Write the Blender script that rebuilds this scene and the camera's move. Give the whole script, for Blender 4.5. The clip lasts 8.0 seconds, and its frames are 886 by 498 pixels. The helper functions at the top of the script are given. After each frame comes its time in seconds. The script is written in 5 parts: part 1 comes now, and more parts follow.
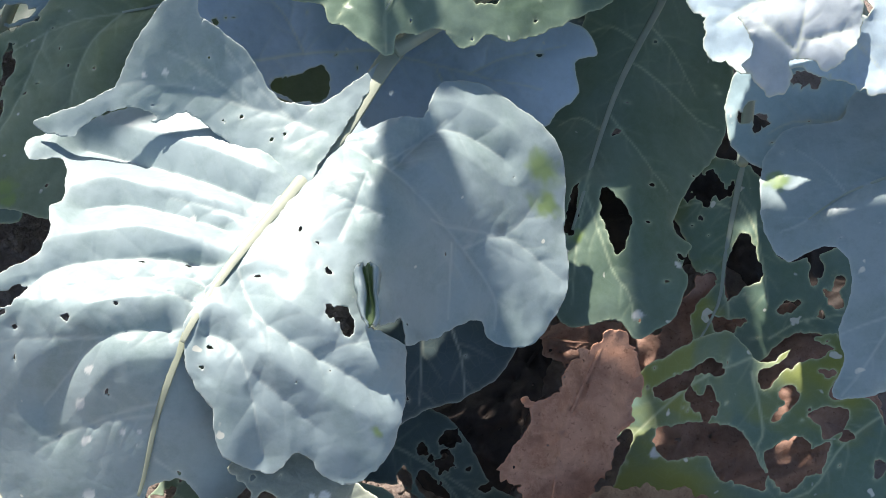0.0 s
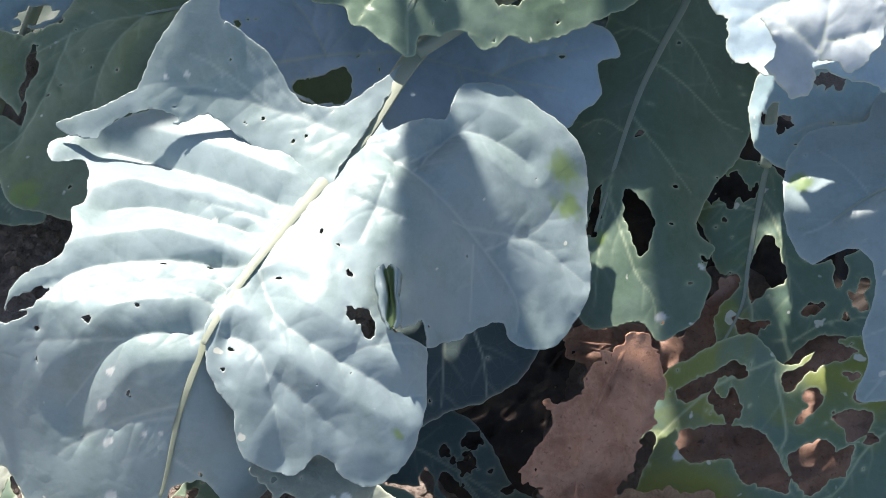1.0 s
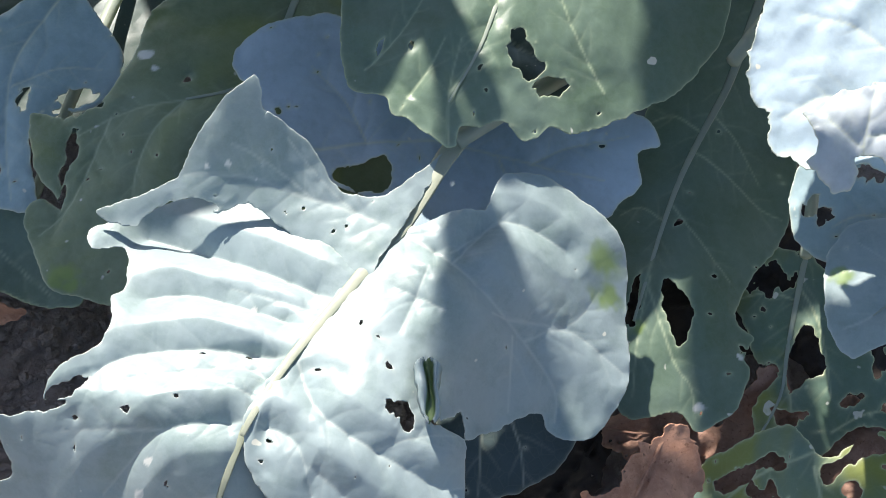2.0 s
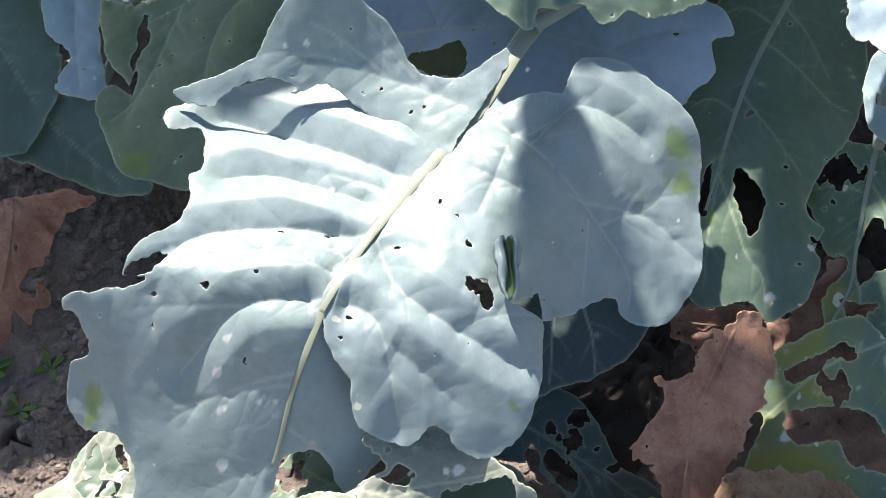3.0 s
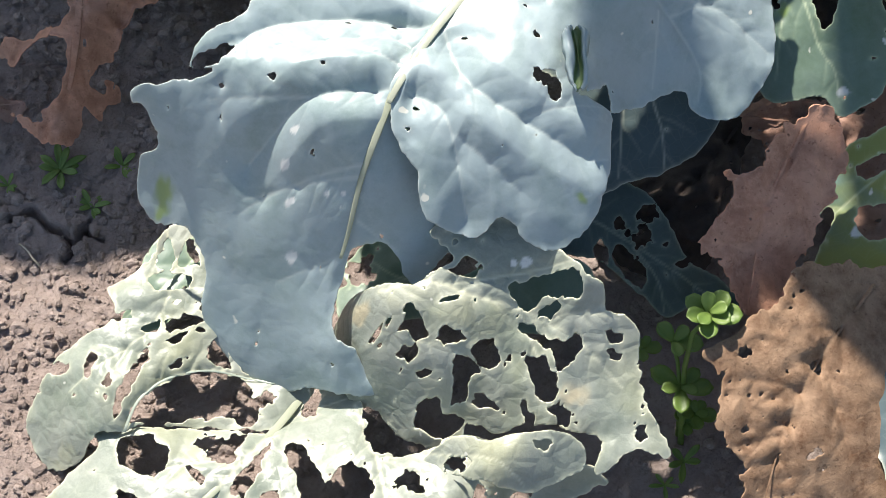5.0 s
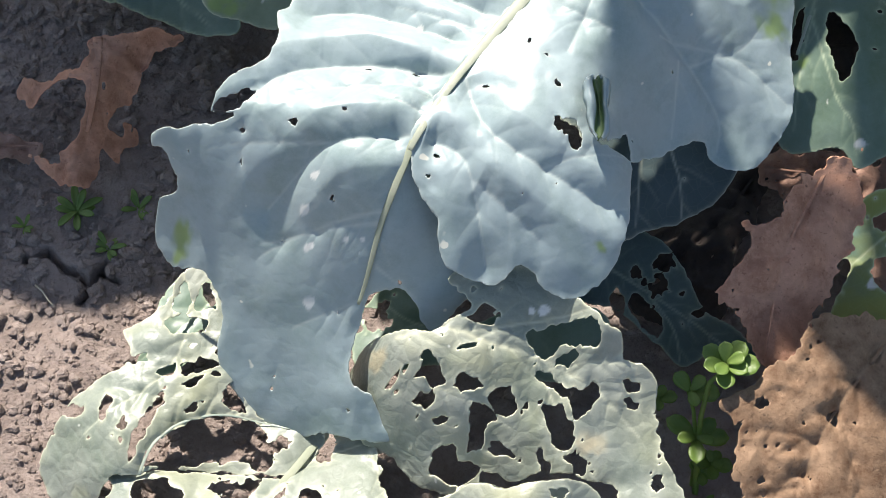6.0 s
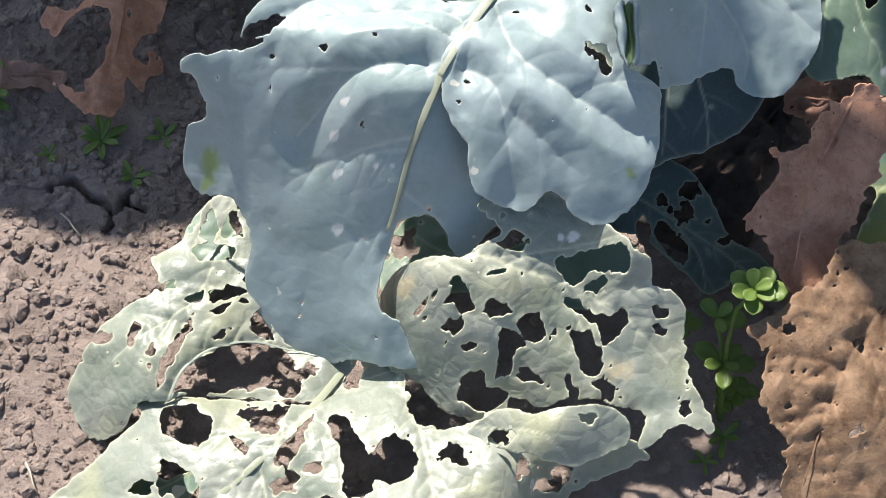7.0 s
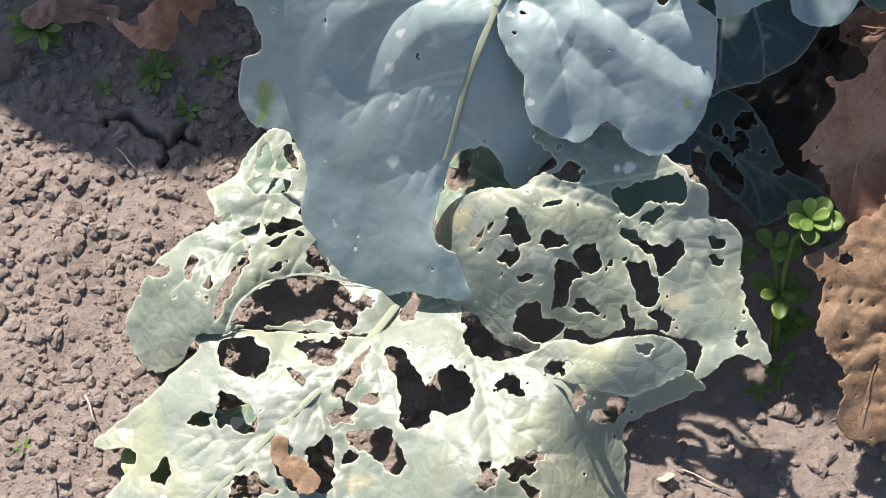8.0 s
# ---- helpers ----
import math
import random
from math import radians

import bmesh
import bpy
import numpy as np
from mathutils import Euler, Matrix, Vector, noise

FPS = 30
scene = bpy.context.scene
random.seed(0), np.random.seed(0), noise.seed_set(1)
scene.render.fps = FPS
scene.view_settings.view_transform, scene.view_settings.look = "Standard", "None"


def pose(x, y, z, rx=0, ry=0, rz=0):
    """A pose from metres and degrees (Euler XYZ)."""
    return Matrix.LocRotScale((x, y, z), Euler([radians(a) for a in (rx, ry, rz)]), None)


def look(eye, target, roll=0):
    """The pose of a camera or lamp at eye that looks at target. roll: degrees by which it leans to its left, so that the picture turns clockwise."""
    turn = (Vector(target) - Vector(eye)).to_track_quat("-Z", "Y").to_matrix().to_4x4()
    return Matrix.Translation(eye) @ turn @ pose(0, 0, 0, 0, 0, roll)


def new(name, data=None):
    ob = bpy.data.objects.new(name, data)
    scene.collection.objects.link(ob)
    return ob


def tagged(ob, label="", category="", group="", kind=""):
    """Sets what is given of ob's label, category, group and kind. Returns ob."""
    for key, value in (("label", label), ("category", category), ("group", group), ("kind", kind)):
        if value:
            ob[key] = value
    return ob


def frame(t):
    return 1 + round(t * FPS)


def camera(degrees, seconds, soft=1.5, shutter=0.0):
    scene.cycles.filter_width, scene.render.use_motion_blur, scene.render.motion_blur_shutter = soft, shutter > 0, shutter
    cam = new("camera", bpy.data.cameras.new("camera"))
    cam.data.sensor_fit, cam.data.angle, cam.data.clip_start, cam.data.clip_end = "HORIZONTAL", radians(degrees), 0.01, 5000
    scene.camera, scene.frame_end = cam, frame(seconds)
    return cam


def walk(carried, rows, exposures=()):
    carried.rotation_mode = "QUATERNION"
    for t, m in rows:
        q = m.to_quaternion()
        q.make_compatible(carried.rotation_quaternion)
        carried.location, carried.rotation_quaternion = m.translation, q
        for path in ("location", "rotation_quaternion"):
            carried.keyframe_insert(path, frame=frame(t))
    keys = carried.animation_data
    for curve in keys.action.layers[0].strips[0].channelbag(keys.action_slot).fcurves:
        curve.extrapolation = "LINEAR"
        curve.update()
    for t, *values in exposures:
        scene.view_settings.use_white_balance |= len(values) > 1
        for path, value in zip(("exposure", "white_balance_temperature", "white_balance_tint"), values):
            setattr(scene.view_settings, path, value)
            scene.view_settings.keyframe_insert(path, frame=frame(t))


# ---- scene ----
cam = camera(26.0, 8.0, soft=0.6)
PATH = [
    (0, (0.067, -0.456, 1.259), (0.196, 0.422, -0.533), 6.9),
    (0.5, (0.071, -0.454, 1.26), (0.184, 0.421, -0.535), 6.0),
    (1, (0.074, -0.453, 1.259), (0.169, 0.424, -0.536), 5.0),
    (1.5, (0.074, -0.436, 1.264), (0.153, 0.46, -0.522), 4.1),
    (1.7, (0.07, -0.426, 1.269), (0.147, 0.488, -0.508), 4.1),
    (2.8, (0.03, -0.449, 1.256), (0.095, 0.475, -0.517), 3.9),
    (3, (0.017, -0.473, 1.243), (0.088, 0.417, -0.547), 4.5),
    (3.2, (0.015, -0.507, 1.233), (0.077, 0.36, -0.569), 4.0),
    (3.5, (0.012, -0.502, 1.232), (0.061, 0.27, -0.612), 3.7),
    (4, (0.021, -0.501, 1.232), (0.036, 0.209, -0.638), 1.4),
    (4.5, (0.024, -0.497, 1.232), (0.023, 0.21, -0.639), 0.3),
    (5, (0.024, -0.491, 1.232), (0.014, 0.234, -0.632), -0.4),
    (5.2, (0.022, -0.488, 1.232), (0.011, 0.25, -0.627), -0.3),
    (6.3, (0.005, -0.489, 1.234), (0.001, 0.278, -0.613), 0.8),
    (6.5, (0.001, -0.491, 1.234), (-0.002, 0.257, -0.621), 0.8),
    (7, (-0.011, -0.499, 1.232), (-0.01, 0.211, -0.637), 1.1),
    (7.5, (-0.018, -0.502, 1.23), (-0.027, 0.182, -0.649), 0.3),
    (8, (-0.02, -0.501, 1.233), (-0.061, 0.144, -0.66), -2.7),
]
walk(cam, [(t, look(eye, target, roll)) for t, eye, target, roll in PATH],
     exposures=[(0.0, 0.95), (5.0, 0.95), (6.5, 0.84), (8.0, 0.82)])

# ---- world ----
SUN = Vector((-0.38, 0.79, 1.0)).normalized()
world = bpy.data.worlds.new("sky")
scene.world = world
world.use_nodes = True
wn = world.node_tree
sky = wn.nodes.new("ShaderNodeTexSky")
sky.sky_type, sky.sun_disc = "NISHITA", False
sky.sun_elevation, sky.sun_rotation = math.asin(SUN.z), math.atan2(SUN.x, SUN.y)
back = wn.nodes["Background"]
back.inputs["Strength"].default_value = 0.084
wn.links.new(sky.outputs["Color"], back.inputs["Color"])
sun = new("sun", bpy.data.lights.new("sun", "SUN"))
sun.data.energy, sun.data.angle, sun.data.color = 5.2, radians(1.0), (1.0, 0.925, 0.85)
sun.matrix_world = look(SUN * 5, (0, 0, 0))
scene.view_settings.exposure = 0.95


# ---- materials ----
def shader(name):
    m = bpy.data.materials.new(name)
    m.use_nodes = True
    t = m.node_tree
    return m, t, t.nodes, t.nodes["Principled BSDF"]


def mixed(t, fac, a, b):
    """A colour mix; a and b are colours or sockets, fac a number or a socket."""
    n = t.nodes.new("ShaderNodeMix")
    n.data_type = "RGBA"
    for sock, v in ((n.inputs[0], fac), (n.inputs[6], a), (n.inputs[7], b)):
        if isinstance(v, bpy.types.NodeSocket):
            t.links.new(v, sock)
        else:
            sock.default_value = v if not isinstance(v, tuple) else (*v, 1)
    return n.outputs[2]


def noise_at(t, scale, detail=4.0, rough=0.55, lo=0.0, hi=1.0, wobble=0.0):
    """Noise in metres, stretched so that lo..hi becomes 0..1."""
    c = t.nodes.new("ShaderNodeTexCoord")
    n = t.nodes.new("ShaderNodeTexNoise")
    n.inputs["Scale"].default_value, n.inputs["Detail"].default_value = scale, detail
    n.inputs["Roughness"].default_value, n.inputs["Distortion"].default_value = rough, wobble
    t.links.new(c.outputs["Object"], n.inputs["Vector"])
    r = t.nodes.new("ShaderNodeMapRange")
    r.inputs[1].default_value, r.inputs[2].default_value = lo, hi
    t.links.new(n.outputs["Fac"], r.inputs[0])
    return r.outputs[0]


def cells_at(t, scale, lo, hi, feature="DISTANCE_TO_EDGE"):
    c = t.nodes.new("ShaderNodeTexCoord")
    n = t.nodes.new("ShaderNodeTexVoronoi")
    n.feature = feature
    n.inputs["Scale"].default_value = scale
    t.links.new(c.outputs["Object"], n.inputs["Vector"])
    r = t.nodes.new("ShaderNodeMapRange")
    r.inputs[1].default_value, r.inputs[2].default_value = lo, hi
    t.links.new(n.outputs["Distance"], r.inputs[0])
    return r.outputs[0]


def attribute(t, name):
    n = t.nodes.new("ShaderNodeAttribute")
    n.attribute_name = name
    return n.outputs["Fac"]


def times(t, a, k):
    n = t.nodes.new("ShaderNodeMath")
    n.operation = "MULTIPLY"
    for sock, v in ((n.inputs[0], a), (n.inputs[1], k)):
        if isinstance(v, bpy.types.NodeSocket):
            t.links.new(v, sock)
        else:
            sock.default_value = v
    return n.outputs[0]


def bumped(t, bsdf, heights):
    """Stacks (height socket, metres) as bumps."""
    normal = None
    for h, d in heights:
        b = t.nodes.new("ShaderNodeBump")
        b.inputs["Distance"].default_value, b.inputs["Strength"].default_value = d, 1.0
        t.links.new(h, b.inputs["Height"])
        if normal:
            t.links.new(normal, b.inputs["Normal"])
        normal = b.outputs["Normal"]
    t.links.new(normal, bsdf.inputs["Normal"])
    return normal


def leaf_material(name, wax, green, glow, rim=(0.62, 0.66, 0.52), waxy=0.62, rough=0.42, specks=0.66, yellow=None, bare=(0.23, 0.33, 0.075), sick=0.85, relief=1.0):
    """Cabbage blade: green tissue under a worn film of wax, pale veins and rims, light coming through."""
    m, t, n, b = shader(name)
    film = noise_at(t, 14.0, 5.0, 0.6, 0.38 - 0.3 * waxy, 0.95 - 0.5 * waxy, 0.4)
    base = mixed(t, film, green, wax)
    base = mixed(t, times(t, noise_at(t, 190.0, 5.0, 0.7, 0.35, 0.75), 0.34), base, tuple(c * 1.25 for c in wax))
    base = mixed(t, times(t, noise_at(t, 45.0, 6.0, 0.72, 0.5, 0.75), 0.42), base, tuple(c * 0.8 for c in green))
    if yellow:
        base = mixed(t, times(t, noise_at(t, 11.0, 3.0, 0.5, 0.5, 0.66, 0.6), sick), base, yellow)
    net = cells_at(t, 120.0, 0.05, 0.0)
    base = mixed(t, times(t, net, 0.05), base, rim)
    base = mixed(t, times(t, attribute(t, "vein"), 0.8), base, rim)
    base = mixed(t, noise_at(t, 75.0, 2.0, 0.4, specks + 0.09, specks + 0.115), base, (0.72, 0.72, 0.62))
    base = mixed(t, times(t, attribute(t, "bare"), 0.8), base, bare)
    base = mixed(t, attribute(t, "scar"), base, (0.72, 0.74, 0.70))
    base = mixed(t, times(t, attribute(t, "rim"), 0.85), base, rim)
    t.links.new(base, b.inputs["Base Color"])
    b.inputs["Roughness"].default_value = rough
    b.inputs["Specular IOR Level"].default_value = 0.55
    nrm = bumped(t, b, [(noise_at(t, 30.0, 2.0, 0.4), 0.0012), (cells_at(t, 95.0, 0.0, 0.25), 0.00006 * relief), (noise_at(t, 480.0, 3.0, 0.65), 0.00006 * relief)])
    tr = n.new("ShaderNodeBsdfTranslucent")
    tr.inputs["Color"].default_value = (*glow, 1)
    t.links.new(nrm, tr.inputs["Normal"])
    mx = n.new("ShaderNodeMixShader")
    mx.inputs[0].default_value = 0.13
    t.links.new(b.outputs[0], mx.inputs[1])
    t.links.new(tr.outputs[0], mx.inputs[2])
    t.links.new(mx.outputs[0], n["Material Output"].inputs["Surface"])
    return m


def dry_material(name, pale, dark):
    m, t, n, b = shader(name)
    base = mixed(t, noise_at(t, 42.0, 8.0, 0.72, 0.40, 0.66, 0.25), pale, dark)
    base = mixed(t, times(t, noise_at(t, 14.0, 4.0, 0.6, 0.45, 0.72), 0.4), base, tuple(c * 0.7 for c in dark))
    base = mixed(t, times(t, noise_at(t, 130.0, 5.0, 0.75, 0.5, 0.7), 0.5), base, tuple(min(1, c * 1.3) for c in pale))
    base = mixed(t, times(t, noise_at(t, 320.0, 3.0, 0.6, 0.6, 0.7), 0.6), base, tuple(c * 0.45 for c in dark))
    base = mixed(t, times(t, attribute(t, "vein"), 0.45), base, tuple(min(1, c * 1.2) for c in pale))
    base = mixed(t, times(t, attribute(t, "rim"), 0.5), base, tuple(min(1, c * 1.25) for c in pale))
    t.links.new(base, b.inputs["Base Color"])
    b.inputs["Roughness"].default_value = 0.72
    nrm = bumped(t, b, [(noise_at(t, 60.0, 6.0, 0.7, 0.0, 1.0, 0.2), 0.0014), (noise_at(t, 420.0, 4.0, 0.7), 0.0004)])
    tr = n.new("ShaderNodeBsdfTranslucent")
    tr.inputs["Color"].default_value = (pale[0] * 0.9, pale[1] * 0.6, pale[2] * 0.4, 1)
    mx = n.new("ShaderNodeMixShader")
    mx.inputs[0].default_value = 0.15
    t.links.new(b.outputs[0], mx.inputs[1])
    t.links.new(tr.outputs[0], mx.inputs[2])
    t.links.new(mx.outputs[0], n["Material Output"].inputs["Surface"])
    return m


def soil_material(name):
    m, t, n, b = shader(name)
    base = mixed(t, noise_at(t, 9.0, 5.0, 0.6, 0.3, 0.7), (0.30, 0.24, 0.208), (0.46, 0.378, 0.332))
    base = mixed(t, times(t, noise_at(t, 70.0, 6.0, 0.7, 0.4, 0.72), 0.6), base, (0.56, 0.468, 0.415))
    base = mixed(t, times(t, noise_at(t, 300.0, 4.0, 0.7, 0.5, 0.75), 0.5), base, (0.13, 0.095, 0.08))
    geo = t.nodes.new("ShaderNodeNewGeometry")
    base = mixed(t, times(t, geo.outputs["Random Per Island"], 0.45), base, (0.33, 0.255, 0.213))
    t.links.new(base, b.inputs["Base Color"])
    b.inputs["Roughness"].default_value = 0.95
    b.inputs["Specular IOR Level"].default_value = 0.2
    bumped(t, b, [(noise_at(t, 160.0, 8.0, 0.75, 0.2, 0.8), 0.0022), (noise_at(t, 700.0, 5.0, 0.75), 0.0014)])
    return m


def plain_plant(name, a, b2, rough=0.5, through_colour=None, scale=60.0):
    m, t, n, b = shader(name)
    base = mixed(t, noise_at(t, scale, 4.0, 0.6, 0.3, 0.7), a, b2)
    t.links.new(base, b.inputs["Base Color"])
    b.inputs["Roughness"].default_value = rough
    bumped(t, b, [(noise_at(t, 250.0, 4.0, 0.6), 0.0003)])
    if through_colour:
        tr = n.new("ShaderNodeBsdfTranslucent")
        tr.inputs["Color"].default_value = (*through_colour, 1)
        mx = n.new("ShaderNodeMixShader")
        mx.inputs[0].default_value = 0.3
        t.links.new(b.outputs[0], mx.inputs[1])
        t.links.new(tr.outputs[0], mx.inputs[2])
        t.links.new(mx.outputs[0], n["Material Output"].inputs["Surface"])
    return m


WAXY = leaf_material("waxy_blade", (0.325, 0.405, 0.415), (0.175, 0.255, 0.215), (0.30, 0.42, 0.16), rim=(0.50, 0.565, 0.53), waxy=0.85)
BLUE = leaf_material("blue_waxy_blade", (0.36, 0.493, 0.528), (0.197, 0.307, 0.307), (0.22, 0.36, 0.18), waxy=0.8, specks=0.64)
GREEN = leaf_material("green_blade", (0.168, 0.238, 0.191), (0.087, 0.145, 0.081), (0.26, 0.42, 0.09), rim=(0.42, 0.5, 0.34), waxy=0.5)
OLIVE = leaf_material("olive_blade", (0.25, 0.31, 0.21), (0.13, 0.18, 0.075), (0.34, 0.46, 0.08), rim=(0.50, 0.55, 0.38), waxy=0.55, yellow=(0.22, 0.27, 0.06), sick=0.5)
PALE = leaf_material("pale_blue_blade", (0.464, 0.58, 0.667), (0.29, 0.394, 0.441), (0.3, 0.42, 0.3), waxy=0.75, rough=0.36)
YOUNG = leaf_material("young_pale_blade", (0.52, 0.58, 0.62), (0.36, 0.44, 0.45), (0.36, 0.46, 0.3), waxy=0.8, rough=0.34)
CHEWED = leaf_material("chewed_blade", (0.32, 0.345, 0.295), (0.13, 0.175, 0.125), (0.42, 0.48, 0.2), rim=(0.64, 0.65, 0.48), waxy=0.68, specks=0.66, yellow=(0.40, 0.40, 0.22), bare=(0.50, 0.44, 0.29), sick=0.45, relief=4.0)
YELLOWING = leaf_material("yellowing_blade", (0.16, 0.24, 0.20), (0.10, 0.17, 0.09), (0.40, 0.45, 0.08), rim=(0.55, 0.60, 0.38), waxy=0.5, specks=0.6, yellow=(0.28, 0.30, 0.05))
RIB = plain_plant("pale_rib", (0.38, 0.45, 0.39), (0.46, 0.51, 0.42), 0.4, (0.4, 0.45, 0.2))
ROLLED = leaf_material("rolled_blade", (0.325, 0.405, 0.415), (0.175, 0.255, 0.215), (0.30, 0.42, 0.16), rim=(0.50, 0.565, 0.53), waxy=0.85, bare=(0.10, 0.165, 0.035))
CREAM_RIB = plain_plant("cream_rib", (0.42, 0.46, 0.36), (0.52, 0.54, 0.42), 0.45, (0.4, 0.44, 0.2))
YELLOW_RIB = plain_plant("yellowish_rib", (0.36, 0.40, 0.29), (0.46, 0.49, 0.37), 0.45, (0.4, 0.42, 0.15))
TAN = dry_material("dry_tan_blade", (0.33, 0.215, 0.13), (0.13, 0.065, 0.03))
WITHERED = dry_material("dry_dull_blade", (0.58, 0.32, 0.21), (0.34, 0.16, 0.095))
RUSSET = dry_material("dry_russet_blade", (0.40, 0.25, 0.19), (0.26, 0.14, 0.095))
# Blue blade darkened: the shade these leaves lie in is in the colour.
SHADED_BLUE = leaf_material("shaded_blue_blade", (0.095, 0.135, 0.14), (0.06, 0.09, 0.085), (0.2, 0.3, 0.12), waxy=0.7)
# Near-black colour that stands in for deep shade between the leaves.
GAP_DARK = dry_material("gap_shade_sheet", (0.055, 0.04, 0.033), (0.03, 0.022, 0.018))
# Green blade darkened: deep shade low in the plant is in the colour.
SHADY = leaf_material("shade_dark_blade", (0.075, 0.115, 0.11), (0.04, 0.07, 0.05), (0.12, 0.2, 0.05), rim=(0.3, 0.36, 0.28), waxy=0.5)
SOIL = soil_material("soil")
WEED = plain_plant("weed_green", (0.12, 0.20, 0.04), (0.20, 0.28, 0.07), 0.45, (0.4, 0.6, 0.08), 120.0)
STRAW = plain_plant("straw", (0.42, 0.36, 0.26), (0.55, 0.5, 0.4), 0.7)
STALK = plain_plant("stalk", (0.20, 0.27, 0.17), (0.33, 0.36, 0.26), 0.55)


# ---- shapes ----
def lattice(x, y, seed):
    """Smooth value noise in the plan, about -1 to 1."""
    xi, yi = np.floor(x), np.floor(y)
    u, v = x - xi, y - yi
    u, v = u * u * (3 - 2 * u), v * v * (3 - 2 * v)

    def h(a, b):
        s = np.sin(a * 127.1 + b * 311.7 + seed * 74.7) * 43758.5453
        return (s - np.floor(s)) * 2 - 1

    top = h(xi, yi) * (1 - u) + h(xi + 1, yi) * u
    low = h(xi, yi + 1) * (1 - u) + h(xi + 1, yi + 1) * u
    return top * (1 - v) + low * v


def draped(anchors):
    """A thin-plate sheet through a few heights (mm): a function of x, y in metres."""
    a = np.array(anchors, float) / 1000
    n, p = len(a), a[:, :2] * 10

    def bend(r2):
        return np.where(r2 > 1e-12, r2 * np.log(r2 + 1e-12), 0)

    k = bend(((p[:, None] - p[None]) ** 2).sum(-1)) + np.eye(n) * 0.02
    q = np.c_[np.ones(n), p]
    c = np.linalg.solve(np.block([[k, q], [q.T, np.zeros((3, 3))]]), np.r_[a[:, 2], 0, 0, 0])

    def f(x, y):
        x, y = x * 10, y * 10
        z = c[n] + c[n + 1] * x + c[n + 2] * y
        for i in range(n):
            z = z + c[i] * bend((x - p[i, 0]) ** 2 + (y - p[i, 1]) ** 2)
        return z

    return f


def rounded(points, closed=True, steps=4):
    """A soft curve (Catmull-Rom) through control points in mm, in metres."""
    p = np.array(points, float) / 1000
    n = len(p)
    out = []
    for i in range(n if closed else n - 1):
        if closed:
            a, b, c, d = (p[(i + j) % n] for j in (-1, 0, 1, 2))
        else:
            a, b, c, d = p[max(i - 1, 0)], p[i], p[i + 1], p[min(i + 2, n - 1)]
        for s in np.arange(steps) / steps:
            out.append(0.5 * (2 * b + (c - a) * s + (2 * a - 5 * b + 4 * c - d) * s**2 + (3 * b - a - 3 * c + d) * s**3))
    if not closed:
        out.append(p[-1])
    return np.array(out)


def to_line(x, y, line, closed=False):
    """Distance to a polyline, and how far along it (0..1) the nearest place lies."""
    best, along = np.full(x.shape, 9.0), np.zeros(x.shape)
    ends = np.roll(line, -1, 0) if closed else line[1:]
    m = len(ends)
    for i in range(m):
        (ax, ay), (bx, by) = line[i], ends[i]
        dx, dy = bx - ax, by - ay
        s = np.clip(((x - ax) * dx + (y - ay) * dy) / (dx * dx + dy * dy + 1e-14), 0, 1)
        d = (x - ax - s * dx) ** 2 + (y - ay - s * dy) ** 2
        near = d < best
        best, along = np.where(near, d, best), np.where(near, (i + s) / m, along)
    return np.sqrt(best), along


def inside(x, y, line):
    """Signed distance to a closed curve, positive within."""
    d, _ = to_line(x, y, line, True)
    odd = np.zeros(x.shape, bool)
    ends = np.roll(line, -1, 0)
    for (ax, ay), (bx, by) in zip(line, ends):
        if ay != by:
            odd ^= ((ay > y) != (by > y)) & (x < (bx - ax) * (y - ay) / (by - ay) + ax)
    return np.where(odd, d, -d)


def clipped(xs, ys, f):
    """Triangles of a grid where f > 0, cut along f = 0. Returns plan points and triangles."""
    ny, nx = f.shape
    idx = np.arange(nx * ny).reshape(ny, nx)
    a, b, c, d = idx[:-1, :-1].ravel(), idx[:-1, 1:].ravel(), idx[1:, 1:].ravel(), idx[1:, :-1].ravel()
    tris = np.concatenate([np.c_[a, b, c], np.c_[a, c, d]])
    v = f.ravel()
    px, py = np.tile(xs, ny), np.repeat(ys, nx)
    n_in = (v[tris] > 0).sum(1)
    keep = tris[n_in == 3]
    edges, faces = {}, []
    extra = []

    def cut(i, j):
        key = (i, j) if i < j else (j, i)
        if key not in edges:
            s = v[i] / (v[i] - v[j])
            edges[key] = len(v) + len(extra)
            extra.append((px[i] + s * (px[j] - px[i]), py[i] + s * (py[j] - py[i])))
        return edges[key]

    for t in tris[(n_in == 1) | (n_in == 2)].tolist():
        pos = [v[i] > 0 for i in t]
        k = pos.index(True) if sum(pos) == 1 else pos.index(False)
        i, j, l = t[k], t[(k + 1) % 3], t[(k + 2) % 3]
        if pos[k]:
            faces.append((i, cut(i, j), cut(i, l)))
        else:
            e, g = cut(i, j), cut(i, l)
            faces += [(e, j, l), (e, l, g)]
    tri = np.concatenate([keep, np.array(faces, int).reshape(-1, 3)])
    if extra:
        px, py = np.r_[px, np.array(extra)[:, 0]], np.r_[py, np.array(extra)[:, 1]]
    used = np.unique(tri)
    back_to = np.zeros(len(px), int)
    back_to[used] = np.arange(len(used))
    return px[used], py[used], back_to[tri], used >= nx * ny


def linked(name, mesh, material, parent=None, label="", smooth=True):
    mesh.materials.append(material)
    if smooth:
        mesh.polygons.foreach_set("use_smooth", [True] * len(mesh.polygons))
    ob = new(name, mesh)
    ob.parent = parent
    return tagged(ob, label=label)


